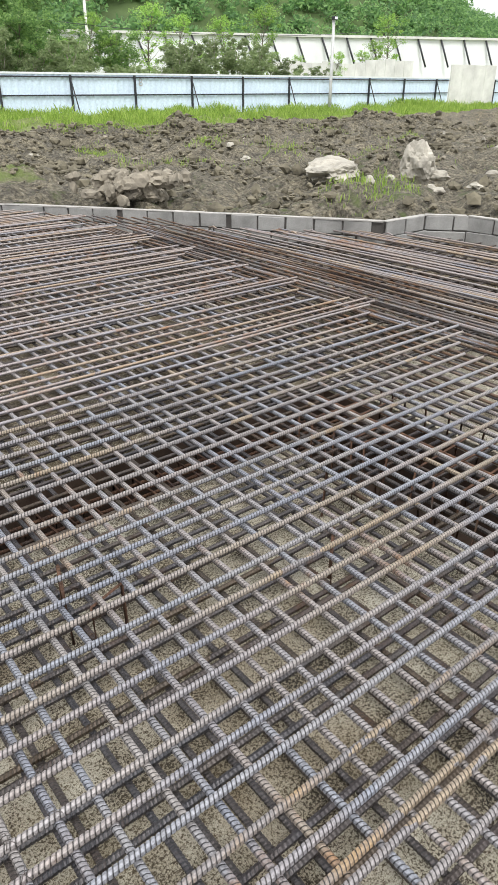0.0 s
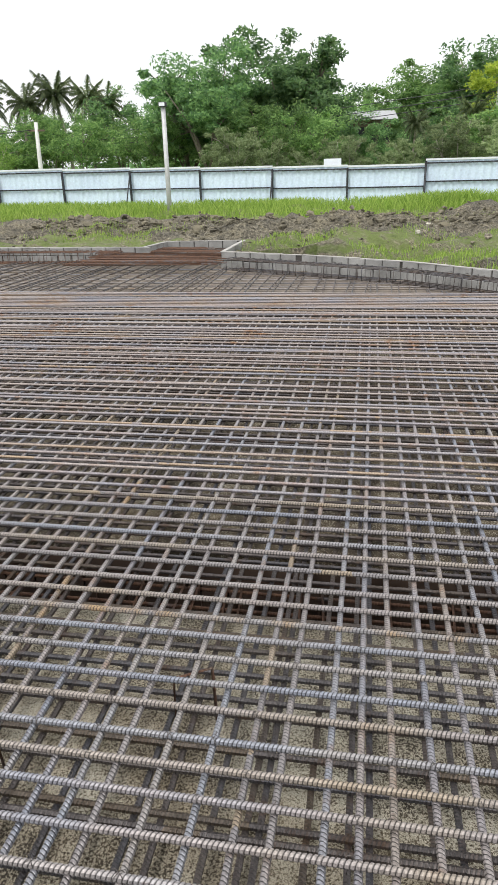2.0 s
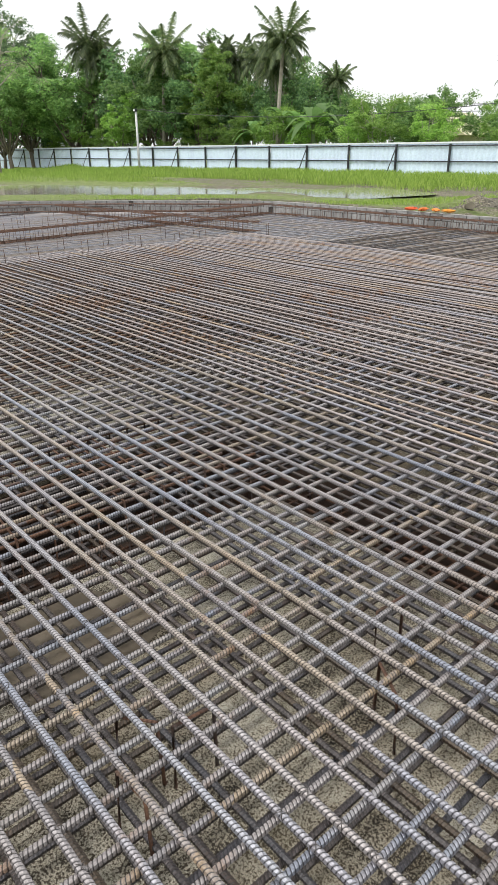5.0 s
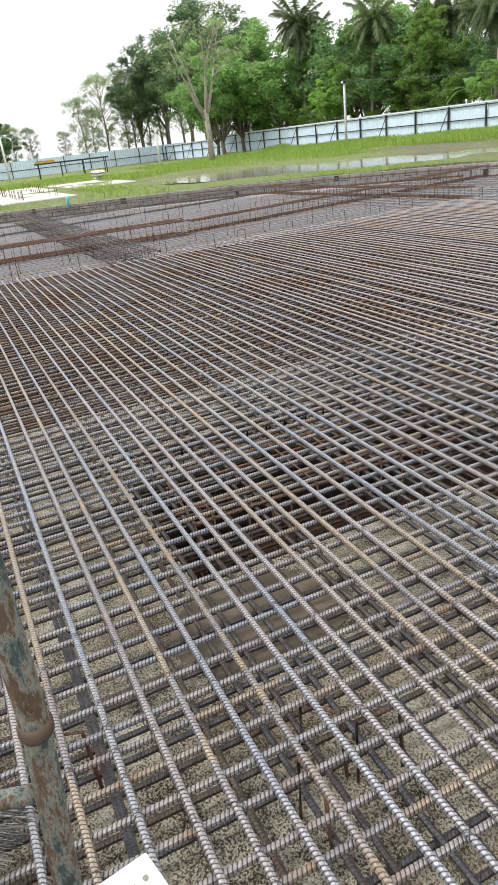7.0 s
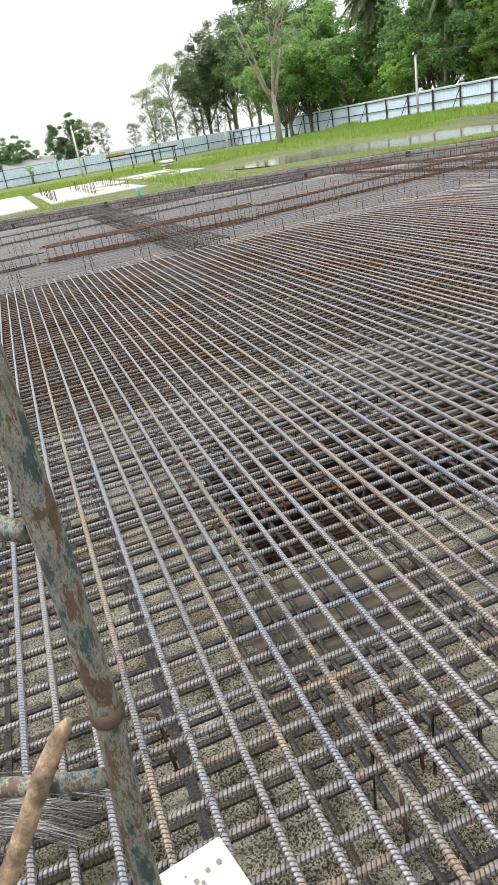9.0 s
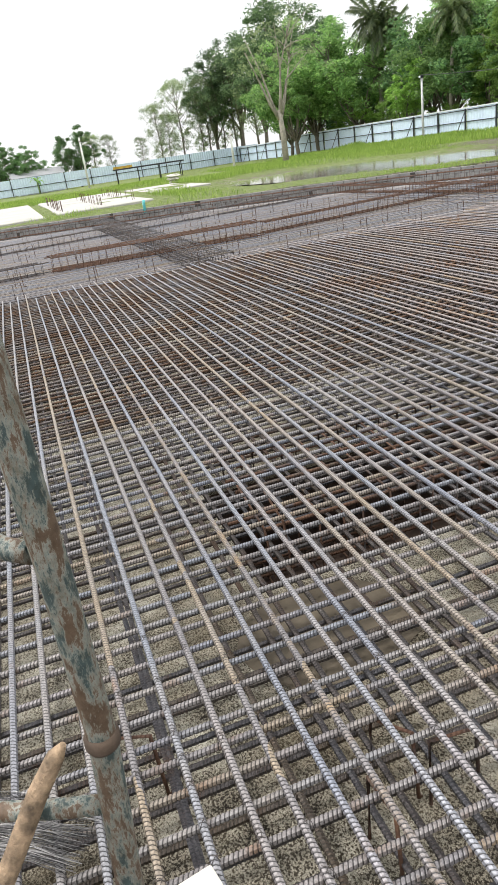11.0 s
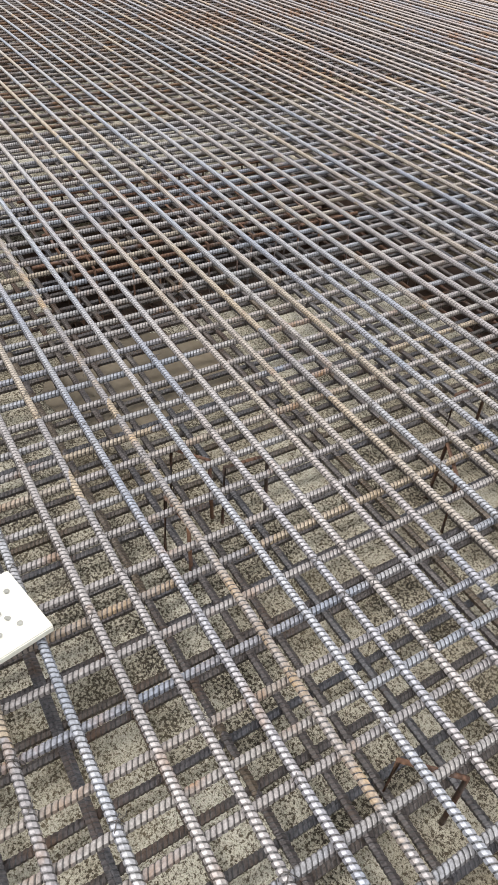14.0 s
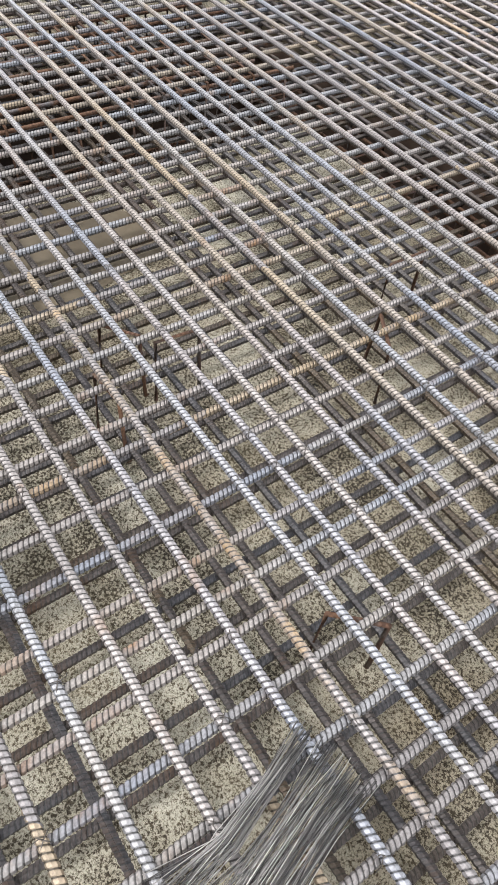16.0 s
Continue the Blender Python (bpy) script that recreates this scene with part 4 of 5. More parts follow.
for k in range(3):
    lump("cement_bag", "pale stacked cement bag", "bag", -49.2 + 0.1 * k, 11.6, 0.15 + 0.19 * k, 0.5, 0.35, 0.12, 4 + k, WHITE, 3, "cement bags")
for k in range(4):
    lump("cloth_heap", "crumpled orange-red cloth on the wall", "cloth", -12.6 + 0.42 * k, 17.2, 0.12, 0.2, 0.1, 0.05, 6 + k, plain("red_cloth", (0.6, 0.10 + 0.05 * k, 0.03), 0.9), 3, "cloth heaps")

shed = thing("open_shed", "low open shed with a dark flat roof and yellow front edge", "shed", pose(-74, 15, 0, 0, 0, 80))
bm = bmesh.new()
box(bm, -3.6, 3.6, -1.5, 1.5, 1.25, 1.38)
part("roof", bm, BLACK_STEEL, shed)
bm = bmesh.new()
box(bm, -3.6, -1.6, 1.3, 1.52, 1.38, 1.6)
part("yellow_board", bm, plain("yellow_paint", (0.6, 0.4, 0.05), 0.6), shed)
for x in (-3.3, -1.1, 1.1, 3.3):
    for y in (-1.3, 1.3):
        bm = bmesh.new()
        tube(bm, [(x, y, -0.1), (x, y, 1.3)], 0.05, 6)
        part("post", bm, BLACK_STEEL, shed)

# white hoarding along the far west side
wf = thing("site_fence", "far white hoarding closing the west of the site", "fence", pose(-112, 0, 0))
for k in range(14):
    y0 = -14 + 3.95 * k
    bm = bmesh.new()
    corrugated(bm, y0, y0 + 3.95, -0.35, 1.9)
    for v in bm.verts:
        v.co = Vector((v.co.y, v.co.x, v.co.z))
    part("sheet", bm, SHEET, wf)
    bm = bmesh.new()
    box(bm, 0.05, 0.13, y0 - 0.05, y0 + 0.05, -0.5, 1.9)
    part("post", bm, BLACK_STEEL, wf)
    bm = bmesh.new()
    box(bm, 0.05, 0.1, y0, y0 + 3.95, 0.6, 0.68)
    part("rail", bm, BLACK_STEEL, wf)


def house(x, y, z, w, d, h, roof_h, rot, label, wall_mat, roof_mat):
    ob = thing("house", label, "house", pose(x, y, z, 0, 0, rot), group="houses")
    bm = bmesh.new()
    box(bm, -w / 2, w / 2, -d / 2, d / 2, -2.5, h)
    part("wall", bm, wall_mat, ob)
    bm = bmesh.new()
    e = 0.5
    a = [bm.verts.new(p) for p in ((-w / 2 - e, -d / 2 - e, h), (w / 2 + e, -d / 2 - e, h), (w / 2 + e, d / 2 + e, h), (-w / 2 - e, d / 2 + e, h), (-w / 2 - e, 0, h + roof_h), (w / 2 + e, 0, h + roof_h))]
    for f in ((0, 1, 5, 4), (2, 3, 4, 5), (1, 2, 5), (3, 0, 4), (3, 2, 1, 0)):
        bm.faces.new([a[k] for k in f])
    part("roof", bm, roof_mat, ob)
    for k in range(3):
        bm = bmesh.new()
        cx = -w / 2 + w * (k + 0.5) / 3
        box(bm, cx - 0.45, cx + 0.45, -d / 2 - 0.03, -d / 2 + 0.03, h - 1.6, h - 0.5)
        part("window", bm, BLACK_STEEL, ob, "dark window opening")


GREY_ROOF = plain("grey_roof", (0.35, 0.36, 0.37), 0.7, 0.1, 0.15)
house(-0.5, 60, 1.4, 3.0, 3.0, 4.1, 0.75, 8, "small house with a grey roof among trees", WOOD, GREY_ROOF)
house(-38.5, 58, 0.5, 6, 7, 2.4, 2.0, 90, "cream gabled house half hidden by bushes", plain("cream_wall", (0.62, 0.6, 0.45), 0.8), plain("yellowish_roof", (0.5, 0.48, 0.3), 0.8))
house(-116, 6, 0, 7, 6, 2.0, 0.9, 90, "small pale house beyond the far hoarding", WHITE_WALL, GREY_ROOF)
bm = bmesh.new()
box(bm, -2.65, -1.75, 38.9, 39.6, 0.0, 2.42)
tagged(link("water_tank", bm, SHEET_CAP), "small white box tank behind the hoarding", "tank")

# precast wall, white retaining wall and its raking struts, to the north-east
bm = bmesh.new()
for k in range(4):
    box(bm, 51.78 + 1.57 * k, 51.78 + 1.57 * k + 1.55, 37.9, 38.0, -0.3, 3.2 + 0.03 * (k % 2))
tagged(link("precast_wall", bm, CONC), "grey precast concrete wall panels", "wall", kind="structure")
bm = bmesh.new()
for k in range(13):
    x0 = 40.0 + 1.3 * k
    box(bm, x0, x0 + 1.27, 46.0, 46.15, 0.0, 3.35 + 0.12 * (k % 3 == 1) + (0.35 if k > 7 else 0))
tagged(link("precast_wall", bm, CONC), "grey precast wall behind the hoarding", "wall", kind="structure")
rw = thing("retaining_wall", "long white retaining wall with dark raking struts", "wall", pose(30, 66, 0, 0, 0, -24))
bm = bmesh.new()
box(bm, -8, 48, 0, 0.4, 0, 5.9)
part("face", bm, WHITE_WALL, rw)
bm = bmesh.new()
box(bm, -8, 48, -0.25, 0.5, 5.9, 6.12)
part("coping", bm, CONC, rw, "grey coping beam")
for k in range(20):
    bm = bmesh.new()
    tube(bm, [(-5 + 2.6 * k, -0.1, 5.9), (-4.1 + 2.6 * k, -0.6, 3.4)], 0.09, 6)
    part("strut", bm, BLACK_STEEL, rw)


# ---- hill ----
def hill_height(x, y):
    u, v = (x - 100) / 58, (y - 140) / 60
    z = 30 * math.exp(-(u * u + v * v) * 1.1)
    u, v = (x - 15) / 50, (y - 130) / 45
    z += 7.5 * math.exp(-(u * u + v * v))
    u, v = (x - 170) / 70, (y - 150) / 60
    z += 16 * math.exp(-(u * u + v * v))
    z *= min(1.0, max(0.0, (y - 76) / 45))
    return z - 0.6 + 1.2 * noise.noise((x * 0.06, y * 0.06, 0))


hx, hy = np.arange(-90, 300, 5.0), np.arange(75, 290, 5.0)
hv = [(x, y, hill_height(x, y)) for y in hy for x in hx]
hf = [(j * len(hx) + i, j * len(hx) + i + 1, (j + 1) * len(hx) + i + 1, (j + 1) * len(hx) + i) for j in range(len(hy) - 1) for i in range(len(hx) - 1)]
HILL = plain("hill_scrub", (0.07, 0.11, 0.035), 0.95, 0, 0.4, 0.12, 0.8, 0.9)
tagged(raw("hill", hv, hf, HILL, smooth=True), "green scrub-covered hillside behind the site", "hill", kind="structure")


# ---- trees ----
def leaf_cloud(rng, centres, count, size, flat=0.6):
    """Small pointed leaves, thick at the rim of each clump."""
    v, f = [], []
    for cx, cy, cz, r in centres:
        for _ in range(count):
            d = Vector((rng.gauss(0, 1), rng.gauss(0, 1), rng.gauss(0, 1))).normalized() * r * rng.random() ** 0.5 * 1.15
            p = Vector((cx + d.x, cy + d.y, cz + d.z * 0.62))
            a = Vector((rng.gauss(0, 1), rng.gauss(0, 1), rng.gauss(0, flat))).normalized()
            b = a.cross(Vector((rng.gauss(0, 1), rng.gauss(0, 1), rng.gauss(0, 1)))).normalized()
            s = size * rng.uniform(0.55, 1.35)
            i = len(v)
            v += [tuple(p - a * s + b * s * 0.42), tuple(p - a * s * 0.6 - b * s * 0.5), tuple(p + a * s)]
            f.append((i, i + 1, i + 2))
    return v, f


def broad_tree(seed, height, spread, leaf, bark, density=150, clumps=26, bare=0.2, size=0.2, limbs=7):
    """Tapered trunk, forked limbs with twigs and an uneven crown of leaf clumps."""
    r = random.Random(seed)
    ob = thing("tree", "", "tree")
    bm = bmesh.new()
    lean = Vector((r.uniform(-0.1, 0.1), r.uniform(-0.1, 0.1), 1))
    fork = height * bare
    base = lean * fork
    tube(bm, [(0, 0, -0.5), lean * fork * 0.5 + Vector((0.04, -0.03, 0)), base], [height * 0.026, height * 0.02, height * 0.017], 9)
    cents = []
    ends = []
    for k in range(limbs):
        a = k * 2.4 + r.uniform(-0.5, 0.5)
        up = 0.95 - 0.55 * (k / limbs) + r.uniform(-0.08, 0.08)
        out = spread * (0.25 + 0.6 * math.sin(math.pi * up * 0.85)) * r.uniform(0.7, 1.1)
        tip = base + Vector((math.cos(a) * out, math.sin(a) * out, (height - fork) * up * 0.95))
        knee = base.lerp(tip, 0.45) + Vector((r.uniform(-0.1, 0.1), r.uniform(-0.1, 0.1), 0.06)) * height * 0.6
        start = base * r.uniform(0.75, 1.0)
        tube(bm, [start, start.lerp(knee, 0.5) + Vector((0, 0, -0.02 * height)), knee, tip], [height * 0.011, height * 0.009, height * 0.006, height * 0.002], 6)
        ends.append((knee, tip))
    for k in range(clumps):
        knee, tip = ends[k % limbs]
        q = r.random() ** 0.6 * 1.08
        p = knee.lerp(tip, q) + Vector((r.gauss(0, 1), r.gauss(0, 1), r.gauss(0, 0.6))) * spread * 0.24
        p.z = max(p.z, fork * 0.7)
        cents.append((p.x, p.y, p.z, spread * r.choice((0.1, 0.14, 0.18, 0.26))))
        if k % 3 == 0:
            o = knee.lerp(tip, q * 0.6)
            tube(bm, [o, o.lerp(p, 0.5) + Vector((0, 0, 0.02 * height)), p], [height * 0.004, height * 0.003, height * 0.001], 4)
    part("trunk", bm, bark, ob)
    v, f = leaf_cloud(r, cents, density, size)
    crown = raw("crown", v, f, leaf, ob)
    crown["kind"] = "stuff"
    return ob


def slender_tree(seed, height, leaf, bark, density, clumps, size):
    """A straight stem with short side limbs and small airy clumps."""
    r = random.Random(seed)
    ob = thing("tree", "", "tree")
    bm = bmesh.new()
    bend = [Vector((r.gauss(0, 0.12), r.gauss(0, 0.12), 0)) for k in range(5)]
    spine = [Vector((0, 0, -0.4 + (height + 0.2) * k / 4)) + bend[k] * k * 0.5 for k in range(5)]
    tube(bm, spine, [height * q for q in (0.014, 0.011, 0.008, 0.005, 0.002)], 7)
    cents = []
    for k in range(clumps):
        t = 0.24 + 0.76 * k / clumps
        j = min(3, int(t * 4))
        o = spine[j].lerp(spine[j + 1], t * 4 - j)
        a = k * 2.4 + r.uniform(-0.6, 0.6)
        reach = height * (0.04 + 0.15 * math.sin(math.pi * t ** 1.6) * r.uniform(0.3, 1.2))
        p = o + Vector((math.cos(a) * reach, math.sin(a) * reach, reach * r.uniform(0.7, 1.5)))
        tube(bm, [o, o.lerp(p, 0.5) + Vector((0, 0, -0.05 * reach)), p], [height * 0.003, height * 0.0025, height * 0.001], 4)
        cents.append((p.x, p.y, p.z, height * r.choice((0.03, 0.045, 0.06, 0.09))))
    part("trunk", bm, bark, ob)
    v, f = leaf_cloud(r, cents, density, size)
    crown = raw("crown", v, f, leaf, ob)
    crown["kind"] = "stuff"
    return ob


def frond(v, f, rng, base, az, length, droop, lift, leaflets=24, wide=0.42):
    d = Vector((math.cos(az), math.sin(az), 0))
    side = Vector((-d.y, d.x, 0))
    prev = None
    pts = []
    for k in range(11):
        t = k / 10
        pts.append(base + d * length * t * (1 - 0.18 * t) + Vector((0, 0, lift * length * t - droop * length * t * t)))
    for k in range(10):
        i = len(v)
        w = 0.035 * (1 - k / 11)
        v += [tuple(pts[k] - side * w), tuple(pts[k] + side * w), tuple(pts[k + 1] + side * w), tuple(pts[k + 1] - side * w)]
        f.append((i, i + 1, i + 2, i + 3))
    for k in range(leaflets):
        t = 0.12 + 0.86 * k / leaflets
        j = min(9, int(t * 10))
        p = pts[j].lerp(pts[j + 1], t * 10 - j)
        ll = wide * length * 0.42 * math.sin(math.pi * (0.15 + 0.8 * t)) + 0.1
        fw = (pts[j + 1] - pts[j]).normalized()
        for sg in (-1, 1):
            tip = p + side * sg * ll * 0.75 + fw * ll * 0.5 + Vector((0, 0, -ll * rng.uniform(0.3, 0.95)))
            i = len(v)
            v += [tuple(p - fw * 0.04), tuple(p + fw * 0.05), tuple(tip)]
            f.append((i, i + 1, i + 2))


def palm(seed, height, crown_r):
    r = random.Random(seed)
    ob = thing("palm_tree", "", "palm tree")
    bm = bmesh.new()
    bx_, by_ = r.uniform(-0.8, 0.8), r.uniform(-0.8, 0.8)
    pts = [(bx_ * t * t, by_ * t * t, -0.4 + (height + 0.4) * t) for t in (0, 0.2, 0.4, 0.6, 0.8, 1)]
    tube(bm, pts, [0.2, 0.16, 0.14, 0.13, 0.12, 0.11], 8)
    part("trunk", bm, PALE_BARK, ob)
    v, f = [], []
    top = Vector((bx_, by_, height))
    for k in range(36):
        t = k / 36
        frond(v, f, r, top, k * 2.4 + r.uniform(-0.2, 0.2), crown_r * r.uniform(0.85, 1.15), 0.35 + 0.6 * t, 1.3 - 1.5 * t, 40)
    crown = raw("crown", v, f, PALM, ob)
    crown["kind"] = "stuff"
    return ob


def banana(seed, height):
    r = random.Random(seed)
    ob = thing("banana_plant", "", "banana plant")
    bm = bmesh.new()
    tube(bm, [(0, 0, -0.3), (0, 0, height * 0.55)], [0.17, 0.1], 8)
    part("stem", bm, LEAF_GREY, ob)
    v, f = [], []
    for k in range(9):
        az = k * 2.4 + r.uniform(-0.3, 0.3)
        d = Vector((math.cos(az), math.sin(az), 0))
        s_ = Vector((-d.y, d.x, 0))
        n0 = len(v)
        up = r.uniform(0.5, 1.3)
        for j in range(9):
            t = j / 8
            p = Vector((0, 0, height * 0.5)) + d * 1.7 * t + Vector((0, 0, height * 0.5 * up * t - height * 0.42 * t * t))
            w = 0.34 * math.sin(math.pi * min(0.97, 0.08 + t * 0.9))
            v += [tuple(p - s_ * w + Vector((0, 0, 0.1 * w))), tuple(p), tuple(p + s_ * w + Vector((0, 0, 0.1 * w)))]
        for j in range(8):
            a = n0 + 3 * j
            f += [(a, a + 1, a + 4, a + 3), (a + 1, a + 2, a + 5, a + 4)]
    raw("leaves", v, f, LEAF, ob)
    return ob


def settle(proto, spots, label, group, seed):
    """Stands copies of a plant at (x, y, scale)."""
    r = random.Random(seed)
    for k, (x, y, sc) in enumerate(spots):
        m = pose(x, y, terrain_height(x, y) - 0.1, 0, 0, r.uniform(0, 360)) @ Matrix.Scale(sc, 4)
        if k == 0:
            proto.matrix_basis = m
            ob = proto
        else:
            ob = copy_thing(proto, m)
            ob.scale = (sc, sc, sc)
        tagged(ob, label, "", group)


def beyond(spots):
    """Moves each (x, y, scale) out past the west and north fences along its line from the site's middle."""
    out = []
    for x, y, sc in spots:
        k = min(114.5 / -x, 39.6 / y)
        out.append((x * k, y * k, sc * k))
    return out


# heights given as scales of a ten-metre plant
settle(broad_tree(1, 10, 4.0, LEAF_DARK, BARK, 150, 130, 0.2, 0.16, 9), [(-11.0, 49, 0.98), (-6.2, 52, 1.08), (-10, 57, 0.85), (10, 65, 1.18), (-68, 45, 1.2), (-30, 64, 0.7), (-14, 54, 0.8)], "tall dark-leaved broad tree behind the hoarding", "broad trees", 1)
settle(broad_tree(2, 10, 4.3, LEAF, BARK, 150, 130, 0.16, 0.16, 9), [(15.2, 60, 1.18), (20, 61, 1.2), (25, 66, 1.15), (-62, 43, 1.15), (-57, 46, 1.0), (-75, 40, 1.3), (-66, 52, 1.2), (13, 70, 1.25), (-82, 38, 1.25), (-50, 52, 0.95), (-79, 34, 1.1), (-86, 36, 1.0), (-92, 40, 1.1), (5.5, 67, 0.98), (-4.2, 66, 0.9), (1.8, 70, 0.98)], "full green broad tree behind the hoarding", "broad trees", 2)
settle(broad_tree(3, 10, 3.6, LEAF_LIGHT, BARK, 150, 80, 0.2, 0.15), [(9.3, 48.8, 0.86)], "yellow-green young tree beside a line pole", "broad trees", 3)
settle(broad_tree(9, 10, 3.0, LEAF_BRIGHT, BARK, 220, 120, 0.12, 0.13), [(-51.0, 41.5, 0.95), (-56, 43, 0.72), (-64, 39.6, 0.7)], "dense bright green tree with a full crown", "broad trees", 9)
settle(broad_tree(12, 10, 2.9, LEAF_AIRY, BARK, 140, 165, 0.3, 0.1, 9), beyond([(-74, 30.6, 1.5), (-74, 34.6, 1.25), (-88, 30.4, 1.4), (-84, 32.0, 1.2), (-93, 28.5, 1.15)]), "tall airy tree with a gappy dark crown", "broad trees", 14)
settle(broad_tree(16, 10, 3.6, LEAF_DARK, BARK, 190, 130, 0.08, 0.13, 12), [(-115, 12.3, 0.88), (-116, 5.0, 0.7), (-117, 1.0, 0.8)], "round green tree beyond the far hoarding", "broad trees", 16)
settle(broad_tree(4, 10, 3.0, LEAF_GREY, PALE_BARK, 16, 60, 0.36, 0.12, 6), [(-60.2, 24.6, 1.2)], "half-leafless tree with pale forked limbs in the grass", "broad trees", 4)
settle(slender_tree(5, 10, LEAF_GREY, BARK, 120, 60, 0.085), beyond([(-98, 22, 0.85), (-95, 24.5, 1.05), (-104, 16, 0.6), (-101, 20, 0.5), (-91, 27, 1.0), (-86, 29, 1.1), (-96.5, 23, 0.7), (-88.5, 28, 0.8), (-81, 30, 1.15), (-93, 26.5, 0.85), (-106, 14, 0.65), (-78, 31.5, 1.25)]), "slender thin-leaved tree near the far fence", "broad trees", 5)
r6 = random.Random(6)
settle(broad_tree(6, 10, 4.6, LEAF, BARK, 120, 90, 0.12, 0.17), [(-48 + 2.6 * k + r6.uniform(-1, 1), 47 + r6.uniform(-2, 6), r6.uniform(0.42, 0.62)) for k in range(30) if not 17 < k < 21], "rounded green bush tree behind the hoarding", "bush trees", 6)
settle(broad_tree(7, 10, 3.6, LEAF_GREY, PALE_BARK, 100, 80, 0.2, 0.17), [(-9 + 2.3 * k + r6.uniform(-1, 1), 42 + r6.uniform(-0.5, 2), r6.uniform(0.3, 0.5)) for k in range(23)], "light grey-green sapling by the hoarding", "saplings", 7)
settle(broad_tree(8, 10, 4.4, LEAF_DARK, BARK, 130, 90, 0.12, 0.17), [(-88 + 3.1 * k + r6.uniform(-1, 1), 44 + r6.uniform(-2, 9), r6.uniform(0.6, 1.0)) for k in range(15)] + [(-20 + 3.3 * k, 58 + r6.uniform(-2, 6), r6.uniform(0.55, 0.78)) for k in range(12)], "dark green bush tree in the thicket", "bush trees", 8)
settle(broad_tree(10, 10, 3.8, LEAF_BRIGHT, PALE_BARK, 120, 70, 0.15, 0.15), [(-90 + 3.9 * k + r6.uniform(-1.2, 1.2), 40.2 + r6.uniform(0, 1.6), r6.uniform(0.28, 0.55)) for k in range(18)], "light green shrub crowding the hoarding", "bush trees", 10)
settle(slender_tree(15, 10, LEAF_BRIGHT, BARK, 70, 46, 0.12), [(24 + 2.6 * k + r6.uniform(-1, 1), 49 + r6.uniform(-3, 6), r6.uniform(0.38, 0.68)) for k in range(14)], "airy sapling before the white retaining wall", "saplings", 15)
settle(palm(1, 8, 2.35), [(-28.3, 50.7, 0.84), (-25.3, 50, 0.82), (-43.5, 41.2, 1.18), (-46.5, 44, 1.0), (-73.4, 42, 1.5), (-59.2, 41, 1.25)], "tall coconut palm with a ragged crown", "palms", 11)
settle(palm(2, 8, 2.0), [(-21.8, 50.6, 0.89), (-22.2, 55.8, 0.9), (-21.6, 58.2, 0.88), (-16.4, 57.8, 0.95), (-50.5, 44, 1.1), (-70, 42, 1.35), (-55, 44.5, 1.2), (-57, 48, 1.2), (-53.7, 50.6, 1.1), (6.2, 49.6, 0.66), (17, 52, 0.6), (2.5, 50, 0.55), (30, 72, 0.9), (-44, 50, 0.9)], "coconut palm behind the hoarding", "palms", 12)
settle(banana(1, 5), [(-38.8, 40.5, 1.35), (-40.5, 41.5, 1.2), (-43, 42, 1.3), (-36.5, 42.5, 1.0), (-46, 41, 1.15), (-32, 41.5, 0.6), (15.5, 45, 0.8), (18, 44.5, 0.75), (-110, 5.5, 0.7)], "banana plant with broad split leaves", "banana plants", 13)

# wooded hillside: one mass of leaf clumps
rh = random.Random(30)
cents = []
while len(cents) < 3800:
    x, y = rh.uniform(-80, 230), rh.uniform(78, 190)
    z = hill_height(x, y)
    if z < 0.5 or rh.random() < 0.25:
        continue
    q = rh.uniform(1.3, 3.0)
    cents.append((x, y, z + q * 0.6, q))
v, f = leaf_cloud(rh, cents, 95, 0.46)
tagged(raw("hill_trees", v, f, LEAF_DARK), "dense trees covering the hillside", "woods", kind="stuff")

# ---- grass ----
rg = random.Random(31)


def blades(spots, hmin, hmax, name, label):
    v, f = [], []
    for x, y, k in spots:
        z = terrain_height(x, y)
        h = rg.uniform(hmin, hmax) * k
        a = rg.uniform(0, 6.283)
        w = 0.004 + 0.011 * h
        dx, dy = math.cos(a) * w, math.sin(a) * w
        lx, ly = rg.gauss(0, 0.25) * h, rg.gauss(0, 0.25) * h
        i = len(v)
        v += [(x - dx, y - dy, z - 0.03), (x + dx, y + dy, z - 0.03), (x + lx * 0.4 + dx * 0.7, y + ly * 0.4 + dy * 0.7, z + h * 0.6), (x + lx, y + ly, z + h)]
        f += [(i, i + 1, i + 2), (i, i + 2, i + 3)]
    return tagged(raw(name, v, f, GRASS), label, "grass", kind="stuff")


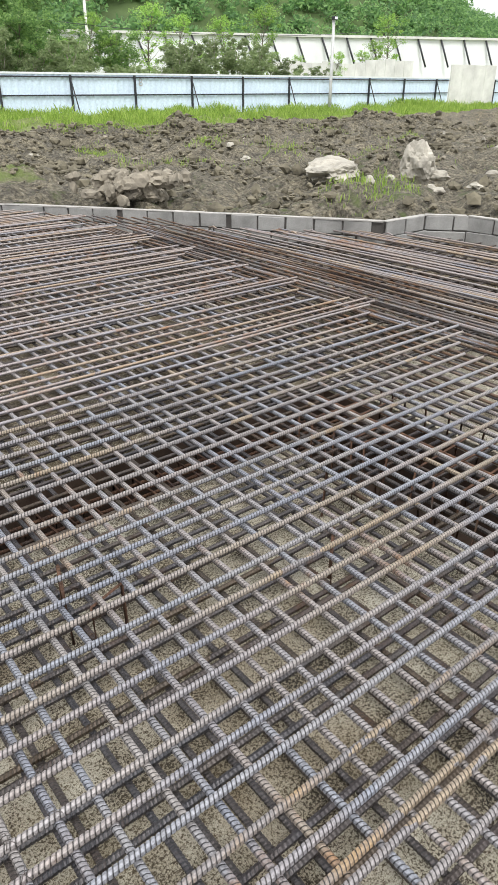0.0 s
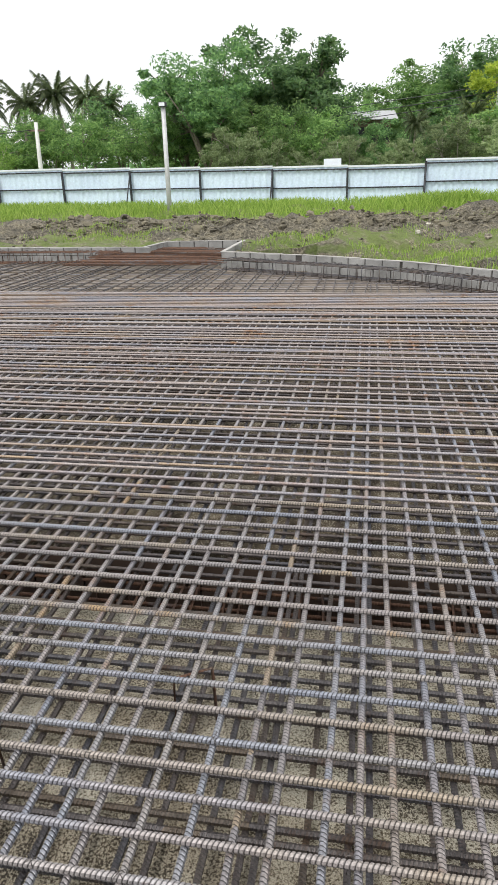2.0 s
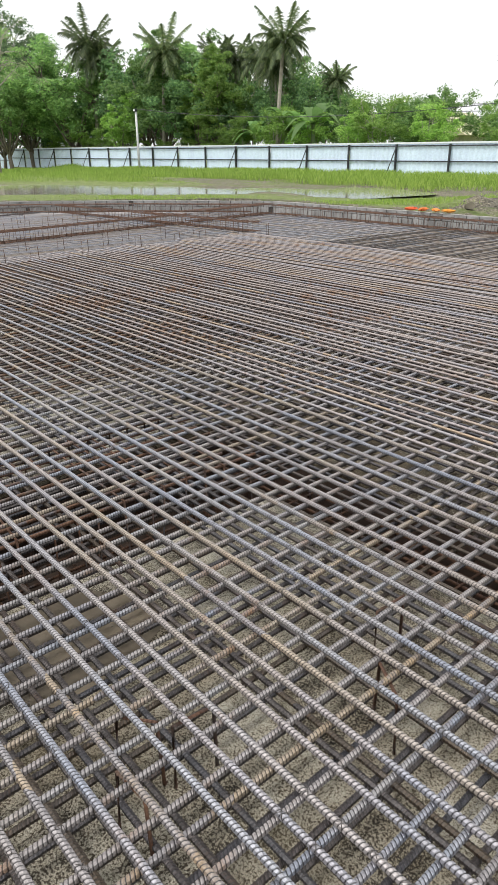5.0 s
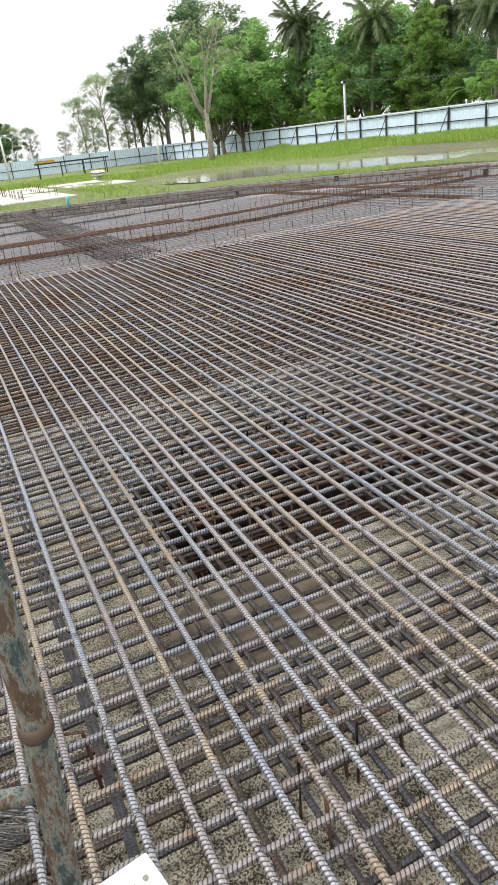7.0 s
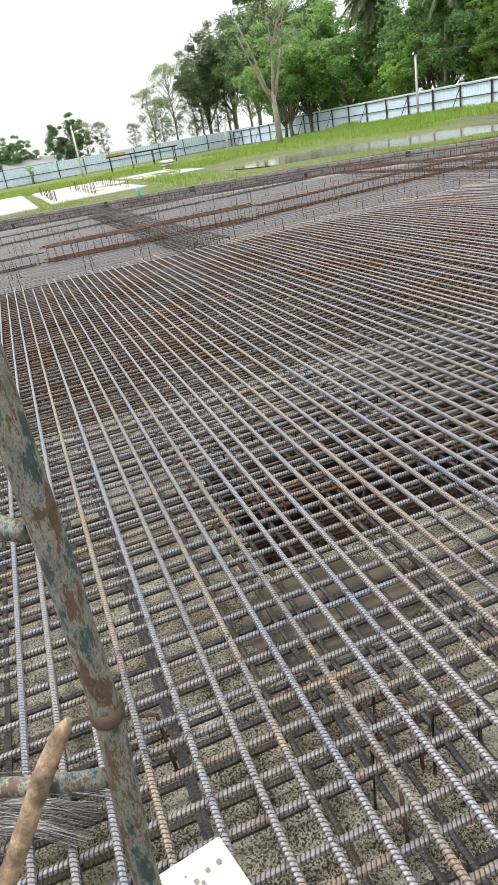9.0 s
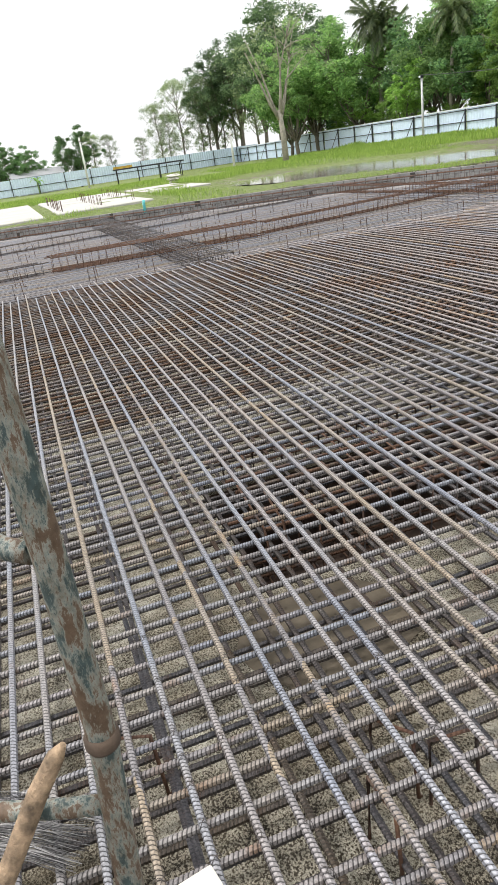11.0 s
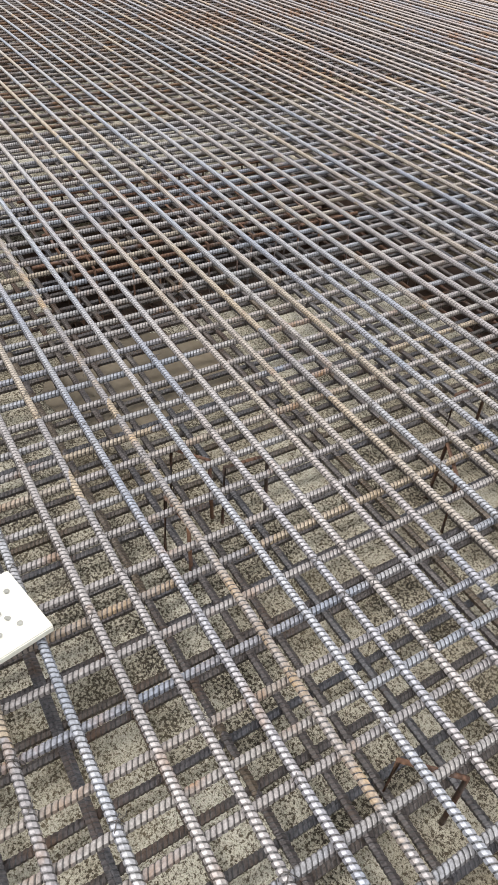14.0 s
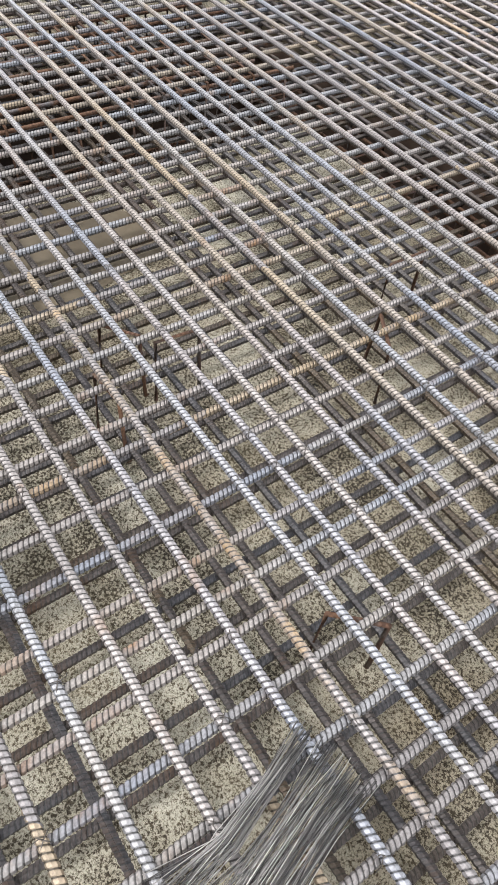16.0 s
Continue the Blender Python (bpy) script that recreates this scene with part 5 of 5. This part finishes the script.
spots = []
while len(spots) < 120000:
    x = rg.uniform(-75, 62)
    y = 38 - abs(rg.gauss(0, 6.0))
    d = noise.noise((x * 0.25, y * 0.3, 4)) + 0.35
    if y > (25.5 if x < -50 else 28.5) and rg.random() < d:
        tall = 1 + 1.6 * max(0, noise.noise((x * 0.12, 7, 1)) - 0.15) * (y > 34)
        spots.append((x, y, tall))
blades(spots, 0.18, 0.5, "grass", "long bright green grass along the hoarding")
spots = []
while len(spots) < 60000:
    x, y = rg.uniform(-70, -20), rg.uniform(-4, 31)
    if noise.noise((x * 0.12, y * 0.2, 2)) + 0.25 > rg.random() * 0.8 and not inside(x, y, 0.3) and not (-50.2 < x < -31 and y < 7.4) and not (-48.2 < x < -38.4 and y < 11.4) and wet(x, y) < 0.12:
        spots.append((x, y, 0.4 if x > -37 and y > 9 else 1))
blades(spots, 0.08, 0.3, "grass", "bright grass patches on wet ground")
spots = []
while len(spots) < 42000:
    x, y = rg.uniform(-24, 22), rg.uniform(6.2, 31)
    if not inside(x, y, 0.15) and wet(x, y) < 0.1 and noise.noise((x * 0.3, y * 0.3, 12)) > (0.05 if x < 4 and y < 21 else 0.24 if x < 12 and y > 14 or x > 12 else 0.5) + rg.uniform(-0.1, 0.2):
        spots.append((x, y, 1))
blades(spots, 0.03, 0.13, "grass", "short sparse weeds on bare earth")

# shallow water on the site
PUDDLE, pn, pl, pb = material("muddy_water", 0.08)
pb.inputs["Base Color"].default_value = (0.26, 0.24, 0.21, 1)
bm = bmesh.new()
for cx, cy, rx, ry, sd in ((-29.5, 20.2, 14, 6.2, 1),):
    ring = []
    for k in range(40):
        a = k * math.pi / 20
        q = 1 + 0.3 * noise.noise((math.cos(a) * 1.5, math.sin(a) * 1.5, sd))
        u, w_ = rx * q * math.cos(a), ry * q * math.sin(a)
        ring.append(bm.verts.new((cx + 0.86 * u - 0.51 * w_, cy + 0.51 * u + 0.86 * w_, -0.08)))
    bm.faces.new(ring)
tagged(link("puddle_water", bm, PUDDLE), "shallow muddy standing water", "water", kind="structure")
